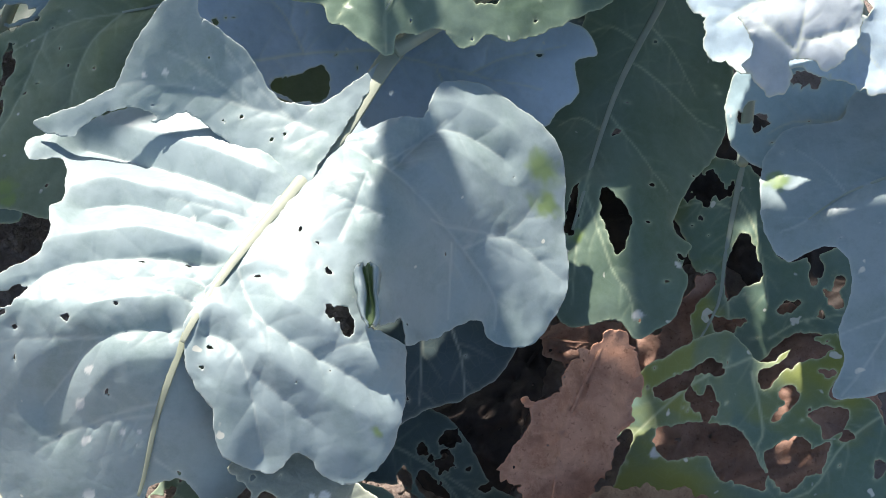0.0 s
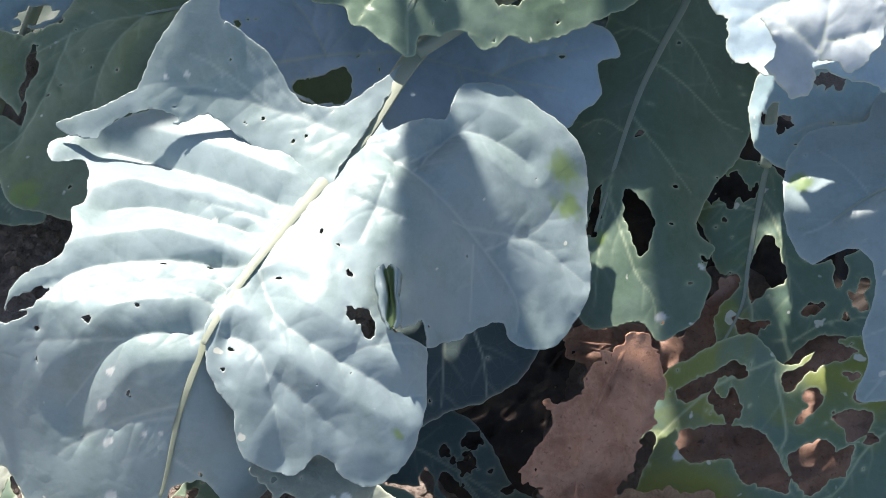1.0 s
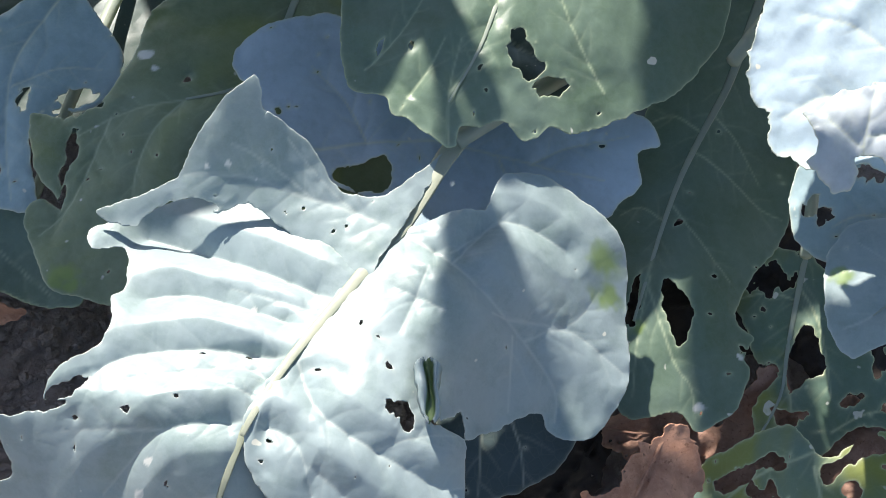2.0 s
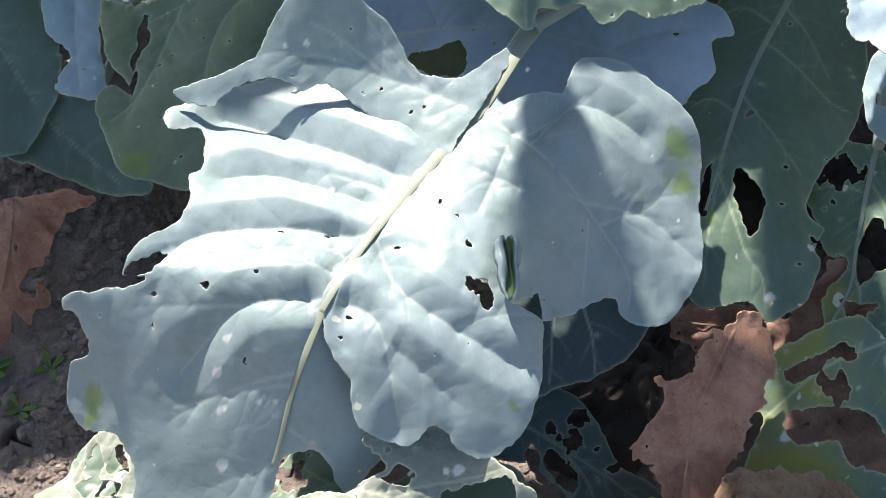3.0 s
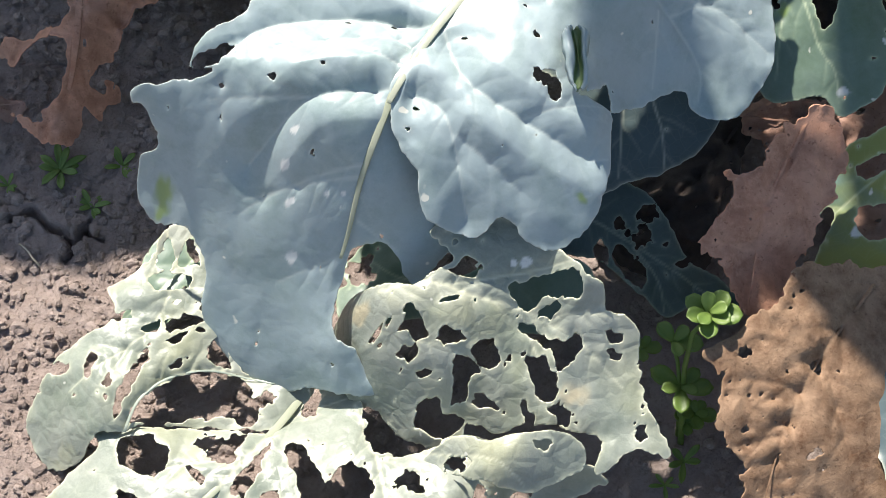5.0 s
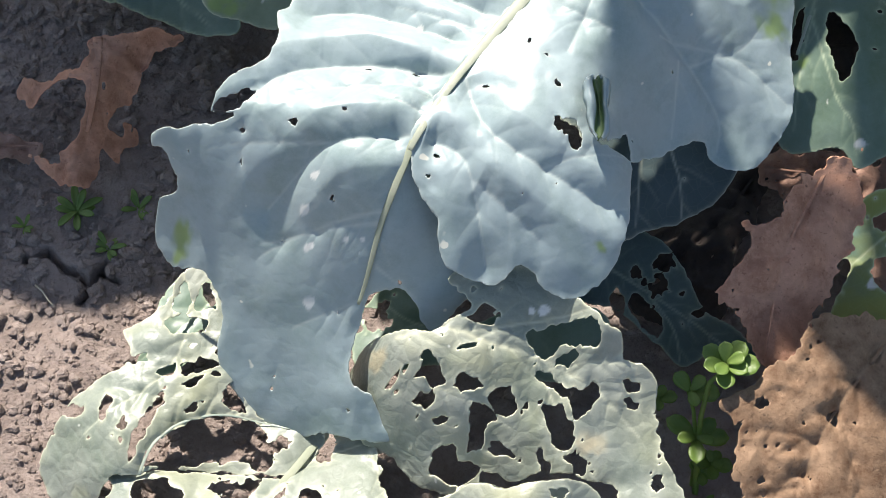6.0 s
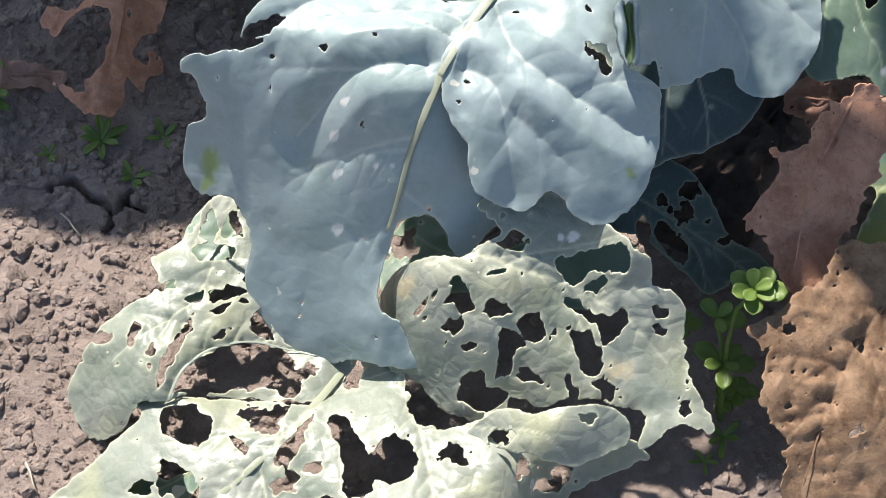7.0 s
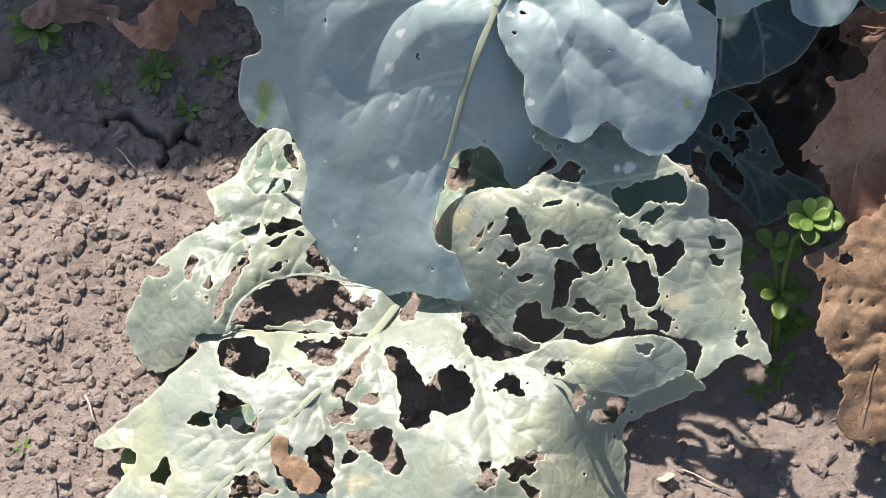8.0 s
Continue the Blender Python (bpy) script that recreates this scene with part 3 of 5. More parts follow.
blade("lobe", WAXY, main,
    outline=[(-109, 149), (-104, 143), (-86, 138), (-77, 143), (-63, 148), (-41, 147), (-33, 141), (-14, 145), (11, 128), (35, 112), (57, 96), (69, 111), (87, 141), (113, 190), (95, 171), (71, 150), (51, 149), (39, 155), (29, 167), (18, 176), (5, 181), (-3, 184), (-4, 193), (-9, 198), (-23, 190), (-33, 184), (-47, 173), (-56, 160), (-58, 158), (-83, 152)],
    heights=[(57, 100, 221), (87, 140, 223), (-14, 143, 225), (-62, 148, 225), (-106, 148, 212), (-53, 159, 238), (28, 149, 235), (113, 190, 220), (-7, 197, 290), (-30, 186, 276), (39, 156, 238), (67, 151, 232)],
    holes=[(20, 141, 1.4, 1.1, -2), (39, 127, 1.4, 1.1, 0), (47, 130, 1.0, 1.2, 1), (-38, 144, 5.1, 2.2, -24)],
    cuts=[],
    veins=[(3.0, 2.0, 12.0, [(73, 129), (45, 141), (21, 147), (-13, 157), (-53, 159)]), (1.5, 1.0, 8.0, [(28, 145), (11, 156), (-10, 166), (-23, 170)]), (1.2, 1.0, 8.0, [(56, 136), (31, 156), (11, 173)])],
    rib=None,
    scars=[(-38, 162, 1.4), (-26, 162, 1.0), (-8, 156, 1.0)],
    label="upper lobe bent over", cell=1.1, wave=1.2, curl=-1.0, seed=5, nibbles=6, lift=1)
blade("lobe", WAXY, main,
    outline=[(-13, -1), (-13, -15), (-6, -27), (3, -37), (4, -50), (9, -60), (20, -64), (37, -66), (44, -65), (51, -58), (61, -61), (66, -67), (78, -73), (92, -72), (108, -58), (117, -35), (119, -10), (118, 22), (110, 16), (100, 7), (95, 13), (92, 25), (95, 42), (98, 47), (99, 29), (104, 9), (113, 6), (122, 7), (136, 22), (167, 40), (174, 31), (189, 27), (207, 32), (221, 52), (229, 70), (227, 103), (227, 135), (216, 154), (196, 164), (174, 173), (153, 174), (141, 165), (133, 147), (112, 143), (94, 133), (80, 131), (61, 111), (42, 89), (13, 48), (-12, 9)],
    heights=[(-12, 6, 219), (15, 46, 219), (45, 85, 221), (62, 107, 222), (82, 130, 223), (29, -19, 212), (71, -16, 212), (113, 5, 196), (117, -33, 182), (85, -72, 160), (34, -65, 163), (6, -52, 180), (-11, -15, 205), (100, 102, 231), (153, 172, 216), (219, 152, 185), (228, 105, 150), (224, 55, 134), (189, 28, 130), (136, 23, 154), (150, 81, 196), (75, 37, 227)],
    holes=[(56, 65, 1.4, 1.7, -6), (66, 55, 1.4, 0.8, -36), (73, 36, 1.5, 3.7, 31), (30, 37, 3.1, 1.0, -14), (2, -5, 2.5, 0.9, -18), (-3, -16, 1.9, 0.8, -31), (51, -63, 2.4, 1.8, -2), (80, 9, 6.3, 8.1, 33)],
    cuts=[],
    veins=[(2.4, 8.5, 17.0, [(83, 126), (171, 64), (179, 37)]), (1.5, 2.0, 10.0, [(137, 83), (185, 88), (208, 114)]), (1.4, 2.0, 10.0, [(158, 75), (189, 86), (224, 69)]), (1.4, 8.5, 17.0, [(111, 106), (144, 142), (185, 132)]), (1.2, 2.0, 8.0, [(111, 114), (148, 148)]), (1.2, 3.0, 8.0, [(97, 101), (79, 59)]), (2.0, 8.5, 17.0, [(18, 43), (36, 5), (96, -25), (117, -24)]), (2.0, 8.5, 17.0, [(-5, 5), (19, -8), (32, -57)]), (1.4, 4.0, 13.0, [(26, -20), (64, -47)]), (1.2, 2.0, 8.0, [(65, -11), (113, 4)]), (1.1, 3.0, 12.0, [(107, 75), (76, 88)]), (1.1, 1.0, 8.0, [(150, 75), (148, 36)])],
    rib=(14.5, 3.0, [(130, 211), (109, 182), (95, 157), (80, 131), (62, 107), (45, 85), (15, 46), (-7, 9), (-14, -3)]),
    worn=[(212, 131, 14), (214, 113, 11), (101, -49, 5)],
    label="puckered lobe folded over the blade", rib_material=CREAM_RIB, proud=0.6, cell=1.0, wave=1.3, curl=-1.5, seed=7, nibbles=6, lift=0.6)
blade("leaf", PALE, big,
    outline=[(-14, 237), (-29, 268), (-7, 290), (38, 300), (82, 282), (126, 244), (156, 229), (193, 224), (231, 233), (246, 228), (252, 214), (236, 207), (239, 187), (223, 174), (216, 164), (191, 163), (153, 149), (95, 139), (66, 166), (37, 179), (16, 199)],
    heights=[(-14, 237, 201), (38, 300, 206), (37, 187, 190), (95, 143, 187), (96, 212, 198), (153, 156, 184), (174, 222, 195), (250, 216, 184), (216, 165, 176)],
    holes=[(213, 211, 2.3, 1.5, 4), (1, 229, 2.2, 2.0, 2), (8, 232, 0.7, 1.2, 2)],
    cuts=[[(37, 189), (52, 192), (72, 198), (73, 175), (57, 174), (45, 178)]],
    veins=[(2.8, 1.0, 10.0, [(23, 204), (59, 209), (96, 208), (118, 205), (166, 195), (214, 188)]),
           (1.3, 1.0, 8.0, [(166, 195), (192, 208), (231, 218)]),
           (1.3, 1.0, 8.0, [(59, 209), (45, 238), (23, 262)]),
           (1.0, 1.0, 6.0, [(144, 199), (154, 175)])],
    rib=None,
    label="blue waxy leaf in shade", seed=11, nibbles=14)
blade("leaf", GREEN, big,
    outline=[(43, 260), (45, 227), (53, 216), (70, 210), (75, 200), (84, 196), (97, 185), (113, 179), (117, 190), (129, 189), (143, 193), (158, 184), (173, 194), (188, 193), (210, 203), (230, 214), (257, 229), (285, 260), (295, 282), (297, 329), (220, 360), (110, 351), (52, 312)],
    heights=[(43, 260, 256), (53, 217, 244), (113, 180, 238), (143, 192, 244), (142, 240, 272), (90, 226, 261), (218, 208, 226), (289, 274, 226), (297, 325, 249), (182, 351, 284), (73, 327, 272)],
    holes=[(67, 240, 2.2, 4.4, -29), (87, 238, 1.7, 2.6, -9), (141, 190, 6.9, 2.0, 13), (174, 217, 11.2, 4.8, 20), (157, 232, 9.3, 12.5, 11)],
    cuts=[],
    veins=[(2.5, 3.0, 12.0, [(110, 209), (129, 234), (143, 270), (168, 346)]), (1.5, 4.0, 12.0, [(110, 181), (110, 209), (118, 240)]), (1.5, 4.0, 10.0, [(84, 208), (97, 222), (108, 241)]), (1.5, 2.0, 12.0, [(210, 222), (188, 257), (174, 302)]), (1.2, 3.0, 10.0, [(58, 228), (79, 245), (97, 272)])],
    rib=(4.0, 1.0, [(168, 346), (143, 270), (129, 234), (110, 203)]),
    label="grey-green leaf with a ragged torn edge", seed=13, wave=1.6, nibbles=8)
blade("leaf", GREEN, big,
    outline=[(324, 374), (279, 314), (251, 262), (238, 226), (219, 192), (218, 144), (232, 111), (225, 82), (224, 60), (242, 55), (256, 60), (269, 59), (277, 50), (290, 54), (307, 67), (316, 89), (311, 98), (320, 112), (309, 117), (307, 127), (322, 154), (341, 177), (356, 215), (357, 250), (349, 278), (356, 309), (361, 378)],
    heights=[(342, 369, 192), (316, 311, 172), (307, 276, 156), (276, 217, 140), (248, 147, 131), (238, 223, 131), (220, 162, 121), (225, 66, 102), (275, 52, 89), (319, 111, 102), (351, 229, 119), (330, 159, 108), (274, 118, 121)],
    holes=[(270, 184, 3.3, 2.8, 1), (288, 121, 1.6, 1.1, 8), (292, 147, 1.6, 1.5, 10), (300, 247, 1.6, 1.4, 6), (300, 86, 1.9, 1.0, 6), (311, 103, 2.9, 1.6, -20), (236, 126, 4.7, 13.4, -13)],
    cuts=[[(256, 139), (262, 140), (274, 127), (275, 117), (269, 101), (264, 104), (259, 118), (256, 128)]],
    veins=[(1.6, 1.0, 8.0, [(280, 234), (304, 220), (328, 202), (345, 197)]), (1.4, 1.0, 8.0, [(297, 257), (312, 244), (329, 217)]), (1.5, 1.0, 8.0, [(265, 198), (281, 174), (304, 145)]), (1.4, 1.0, 8.0, [(259, 186), (244, 197), (231, 192)]), (1.4, 1.0, 8.0, [(288, 245), (269, 257), (254, 254)]), (1.6, 2.0, 10.0, [(246, 140), (262, 93), (274, 77), (277, 57)]), (1.5, 2.0, 10.0, [(248, 144), (239, 108), (235, 69)])],
    rib=(7.3, 1.7, [(345, 371), (328, 327), (315, 295), (304, 271), (288, 244), (272, 214), (259, 182), (246, 144), (236, 115)]),
    worn=[(239, 111, 6)],
    scars=[(281, 64, 4.1), (309, 98, 2.0)],
    label="dark green leaf with a pale midrib and an eaten tip", seed=17, nibbles=10)
blade("leaf", SHADED_BLUE, big,
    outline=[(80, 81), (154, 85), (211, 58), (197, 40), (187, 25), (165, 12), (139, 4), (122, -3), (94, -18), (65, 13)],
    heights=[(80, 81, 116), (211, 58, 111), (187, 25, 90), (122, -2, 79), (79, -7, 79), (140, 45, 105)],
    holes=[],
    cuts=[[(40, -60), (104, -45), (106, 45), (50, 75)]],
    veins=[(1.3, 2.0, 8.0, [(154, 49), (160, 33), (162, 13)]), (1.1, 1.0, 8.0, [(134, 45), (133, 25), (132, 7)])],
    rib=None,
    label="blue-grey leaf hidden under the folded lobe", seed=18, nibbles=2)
blade("leaf", WAXY, big,
    outline=[(349, 120), (356, 134), (373, 151), (405, 156), (413, 172), (425, 179), (457, 180), (482, 112), (480, 38), (457, -8), (429, -18), (407, -23), (387, -21), (394, -1), (392, 18), (400, 37), (398, 59), (385, 68), (362, 60), (350, 74), (347, 97)],
    heights=[(349, 120, 194), (373, 151, 193), (362, 61, 184), (412, 167, 191), (474, 112, 206), (420, 76, 199), (398, 38, 182), (389, -21, 157), (447, -7, 176)],
    holes=[],
    cuts=[],
    veins=[(2.2, 2.0, 10.0, [(486, 137), (439, 115), (402, 101), (372, 83), (358, 78)]),
           (2.2, 1.0, 10.0, [(470, 81), (431, 28), (406, -6), (392, -21)]),
           (1.2, 1.0, 8.0, [(402, 101), (387, 123), (371, 136)]),
           (1.2, 1.0, 8.0, [(421, 22), (407, 19), (393, 15)])],
    rib=(3.0, 0.7, [(486, 137), (439, 115), (402, 101), (376, 85)]),
    worn=[(360, 112, 7)],
    label="smooth grey-green leaf with a pale rim", seed=19, nibbles=4)
blade("leaf", BLUE, big,
    outline=[(335, 179), (345, 199), (378, 216), (423, 211), (467, 193), (464, 149), (432, 124), (375, 131), (353, 135), (339, 148), (336, 162)],
    heights=[(335, 179, 179), (378, 216, 204), (467, 193, 198), (353, 136, 172), (433, 128, 179), (395, 174, 187)],
    holes=[(350, 170, 5.4, 6.6, -6), (358, 165, 5.1, 4.4, -5), (354, 161, 2.9, 4.5, -5), (423, 152, 1.8, 3.0, -23), (431, 165, 1.9, 3.7, 17), (387, 188, 11.1, 4.8, -3)],
    cuts=[],
    veins=[(2.5, 1.0, 10.0, [(390, 149), (414, 169), (430, 208)]),
           (1.3, 1.0, 8.0, [(406, 161), (377, 162), (362, 156)])],
    rib=None,
    label="blue shaded leaf with eaten holes", seed=23, nibbles=6)
young = blade("leaf", PALE, big,
    outline=[(297, 209), (305, 194), (309, 183), (308, 172), (321, 165), (330, 158), (354, 160), (374, 156), (388, 151), (401, 141), (420, 136), (460, 138), (488, 184), (478, 258), (413, 307), (345, 303), (305, 256)],
    heights=[(297, 206, 259), (309, 172, 253), (336, 157, 250), (378, 156, 253), (414, 139, 256), (395, 195, 275), (345, 216, 275), (399, 296, 314), (480, 218, 303)],
    holes=[(405, 188, 3.4, 5.1, -7)],
    cuts=[],
    veins=[(3.0, 3.0, 12.0, [(368, 163), (378, 190), (396, 221), (413, 294)]),
           (1.6, 3.0, 10.0, [(378, 190), (344, 200), (316, 189)]),
           (1.6, 3.0, 10.0, [(389, 215), (363, 238), (329, 249)]),
           (1.6, 3.0, 10.0, [(375, 178), (398, 172), (418, 150)])],
    rib=(4.0, 1.3, [(413, 294), (396, 221), (378, 190), (368, 164)]),
    label="young pale blue leaf with a frilled edge", seed=29, wave=2.2, ragged=2.2, curl=3.0, nibbles=2)
blade("lobe", YOUNG, young,
    outline=[(323, 177), (335, 181), (354, 189), (379, 195), (400, 186), (397, 166), (390, 153), (375, 146), (368, 152), (354, 150), (356, 141), (350, 135), (337, 136), (328, 142), (322, 149), (330, 153), (327, 165)],
    heights=[(324, 177, 289), (354, 189, 297), (400, 186, 294), (390, 154, 275), (353, 162, 289), (351, 136, 267), (327, 144, 270)],
    holes=[],
    cuts=[],
    veins=[(2.0, 4.0, 8.0, [(361, 138), (360, 162), (368, 192)]),
           (1.4, 4.0, 7.0, [(360, 157), (343, 166), (333, 177)]),
           (1.4, 4.0, 7.0, [(362, 163), (379, 167), (393, 171)])],
    rib=None,
    label="bright crumpled young lobe", seed=31, wave=3.0, ragged=2.0, curl=-3.0)
blade("leaf", YELLOWING, big,
    outline=[(310, 147), (316, 168), (338, 178), (360, 174), (376, 157), (377, 123), (391, 106), (435, 120), (437, 90), (428, 61), (393, 60), (368, 42), (360, 32), (348, 42), (324, 52), (320, 72), (337, 95), (322, 107), (317, 126)],
    heights=[(312, 147, 94), (338, 179, 105), (376, 157, 102), (435, 120, 79), (428, 62, 64), (360, 34, 64), (321, 72, 76), (337, 96, 79), (360, 111, 90)],
    holes=[(334, 159, 14.1, 12.6, 7), (330, 137, 2.2, 2.2, -4), (412, 74, 2.8, 2.9, 3), (408, 102, 4.9, 9.4, 5), (334, 97, 6.7, 4.5, -23), (388, 77, 7.9, 4.2, 11), (423, 88, 7.3, 9.5, 4), (344, 66, 11.9, 6.0, -15)],
    cuts=[[(353, 120), (360, 124), (367, 111), (371, 96), (359, 91), (347, 83), (345, 98)]],
    veins=[(3.0, 1.0, 8.0, [(360, 170), (353, 143), (346, 112), (339, 79), (315, 41)]), (2.2, 1.0, 8.0, [(346, 112), (346, 72), (347, 42)]), (1.5, 1.0, 8.0, [(353, 143), (335, 148), (315, 145)]), (1.6, 1.0, 8.0, [(355, 154), (368, 123), (374, 78)]), (1.6, 1.0, 8.0, [(373, 56), (398, 69), (428, 74)])],
    rib=(4.6, 1.3, [(362, 178), (353, 143), (346, 112), (339, 79), (315, 41)]),
    label="eaten yellowing leaf with large holes", seed=37, nibbles=14, ragged=1.2)
blade("leaf", YELLOWING, big,
    outline=[(236, -38), (252, -19), (266, 5), (271, 23), (288, 34), (322, 50), (344, 51), (361, 31), (382, 39), (414, 50), (417, 26), (405, 6), (431, 4), (443, -25), (457, -67), (449, -78), (383, -68), (328, -63), (259, -56), (261, -41), (275, -13), (269, -7), (252, -31)],
    heights=[(237, -38, 54), (266, 5, 68), (322, 49, 88), (361, 31, 90), (414, 49, 90), (443, -25, 88), (449, -76, 65), (329, -63, 54), (259, -55, 45), (341, -10, 74), (396, -28, 77)],
    holes=[(320, 7, 9.1, 10.5, -5), (325, 29, 10.1, 5.4, 10), (433, -42, 3.6, 6.6, -18), (328, -10, 7.3, 2.8, -4), (413, -21, 4.6, 3.9, -5), (405, 23, 5.1, 3.5, -13)],
    cuts=[[(291, -7), (341, -11), (361, -49), (329, -38), (323, -27), (297, -26)], [(358, 24), (374, 29), (390, 45), (412, 40), (377, 25), (362, 13)], [(360, -29), (373, -21), (385, -19), (390, -28), (384, -46), (370, -51)], [(390, -5), (397, 0), (415, -3), (415, -12), (400, -21), (398, -12)], [(290, 18), (297, 23), (314, 29), (315, 20), (302, 14), (291, 14)], [(392, -28), (401, -24), (397, -40), (384, -42)], [(367, -7), (374, 3), (372, 10), (380, 15), (384, 8), (377, -2)]],
    veins=[(2.4, 1.0, 8.0, [(390, 45), (343, 30), (310, 17), (271, -13), (240, -38)]), (2.4, 1.0, 8.0, [(354, 24), (360, -12), (356, -25), (366, -48)]), (2.2, 1.0, 8.0, [(461, 4), (414, -23), (388, -53), (350, -57)])],
    rib=None,
    scars=[(290, -21, 4.8), (429, 10, 2.7)],
    label="lower leaf eaten to a net of veins", seed=41, nibbles=18, ragged=1.2)
# Low blue leaf; its material already holds the shade.
blade("leaf", SHADED_BLUE, big,
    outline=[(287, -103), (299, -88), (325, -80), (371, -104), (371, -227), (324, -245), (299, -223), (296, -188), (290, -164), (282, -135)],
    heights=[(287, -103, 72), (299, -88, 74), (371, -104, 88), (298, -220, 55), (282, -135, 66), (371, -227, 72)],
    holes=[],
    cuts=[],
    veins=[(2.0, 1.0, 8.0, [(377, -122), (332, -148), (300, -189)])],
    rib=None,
    label="blue-green low leaf darkened for shade", seed=43, nibbles=4)
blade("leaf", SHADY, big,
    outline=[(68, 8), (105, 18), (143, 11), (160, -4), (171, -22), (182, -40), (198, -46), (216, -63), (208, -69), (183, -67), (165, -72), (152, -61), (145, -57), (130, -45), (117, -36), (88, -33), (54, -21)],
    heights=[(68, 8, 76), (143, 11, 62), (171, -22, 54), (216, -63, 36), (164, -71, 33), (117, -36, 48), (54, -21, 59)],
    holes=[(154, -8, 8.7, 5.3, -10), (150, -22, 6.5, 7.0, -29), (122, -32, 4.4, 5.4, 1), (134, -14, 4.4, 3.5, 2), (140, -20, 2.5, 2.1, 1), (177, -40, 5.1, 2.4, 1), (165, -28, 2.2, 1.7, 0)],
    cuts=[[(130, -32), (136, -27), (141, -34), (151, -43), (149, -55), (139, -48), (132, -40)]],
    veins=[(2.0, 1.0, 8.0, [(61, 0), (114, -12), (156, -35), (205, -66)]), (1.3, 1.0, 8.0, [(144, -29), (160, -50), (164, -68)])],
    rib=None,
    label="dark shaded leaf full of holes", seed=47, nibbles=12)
blade("leaf", CHEWED, big,
    outline=[(-55, -92), (-42, -81), (-17, -85), (5, -87), (23, -74), (10, -57), (31, -50), (64, -55), (97, -81), (105, -89), (115, -94), (116, -105), (125, -108), (137, -116), (139, -137), (142, -156), (154, -173), (155, -184), (136, -180), (114, -193), (116, -175), (106, -168), (69, -163), (51, -166), (33, -158), (28, -170), (10, -169), (-10, -158), (-24, -144), (-39, -135), (-62, -115)],
    heights=[(-55, -90, 41), (-62, -116, 34), (-39, -90, 95), (-17, -85, 125), (23, -75, 147), (31, -50, 153), (64, -56, 153), (106, -88, 161), (137, -116, 129), (142, -156, 107), (155, -182, 95), (115, -193, 86), (106, -167, 93), (33, -158, 79), (-24, -144, 53), (14, -125, 122), (63, -112, 119), (96, -137, 109)],
    holes=[(31, -80, 8.0, 4.5, -162), (91, -158, 7.8, 4.5, 143), (23, -118, 8.6, 3.4, -170), (44, -149, 9.0, 3.1, 162), (71, -157, 6.3, 3.6, 107), (-3, -122, 5.6, 3.9, -152), (83, -102, 6.0, 3.3, -159), (140, -171, 4.1, 3.9, -138), (123, -127, 4.3, 2.7, 175), (122, -118, 4.8, 2.3, 147), (-23, -109, 5.0, 1.9, 46), (23, -98, 5.1, 1.8, -165), (7, -133, 4.8, 1.9, 171), (24, -58, 2.9, 2.7, 10), (-15, -106, 2.2, 2.0, 10), (26, -67, 1.8, 1.7, 10), (59, -126, 1.8, 1.7, 10), (41, -78, 1.4, 1.4, 10), (68, -123, 1.4, 1.4, 10)],
    cuts=[[(59, -92), (65, -85), (94, -85), (102, -95), (98, -99), (82, -95), (72, -100)], [(4, -147), (14, -147), (19, -153), (33, -157), (20, -166), (4, -158), (1, -152)], [(70, -126), (77, -125), (83, -129), (88, -144), (85, -150), (78, -149), (70, -131)], [(69, -107), (90, -120), (99, -117), (102, -122), (91, -134), (84, -122), (67, -112)], [(27, -128), (37, -129), (41, -134), (35, -137), (32, -149), (24, -149), (26, -140)], [(35, -125), (43, -118), (49, -117), (53, -123), (53, -129), (48, -132), (40, -130)], [(-10, -112), (-3, -105), (-6, -101), (-1, -100), (10, -116), (2, -116), (-3, -112)]],
    veins=[(4.2, 2.0, 10.0, [(-21, -88), (7, -87), (35, -94), (63, -98), (81, -107), (102, -121), (128, -144)]), (1.6, 2.0, 8.0, [(17, -90), (59, -82), (96, -80)]), (1.6, 2.0, 8.0, [(-3, -116), (25, -125), (50, -138)]), (1.6, 2.0, 8.0, [(65, -100), (77, -126), (88, -146)]), (1.6, 1.0, 6.0, [(73, -106), (102, -106), (125, -109)])],
    rib=None,
    worn=[(100, -148, 8), (-33, -96, 6)],
    scars=[(69, -76, 3.1), (62, -76, 2.0)],
    label="sunlit pale leaf riddled with holes", seed=53, cell=1.1, wave=1.8, buckle=4.5, nibbles=44, ragged=1.3, curl=-0.7, twigs=2.0)
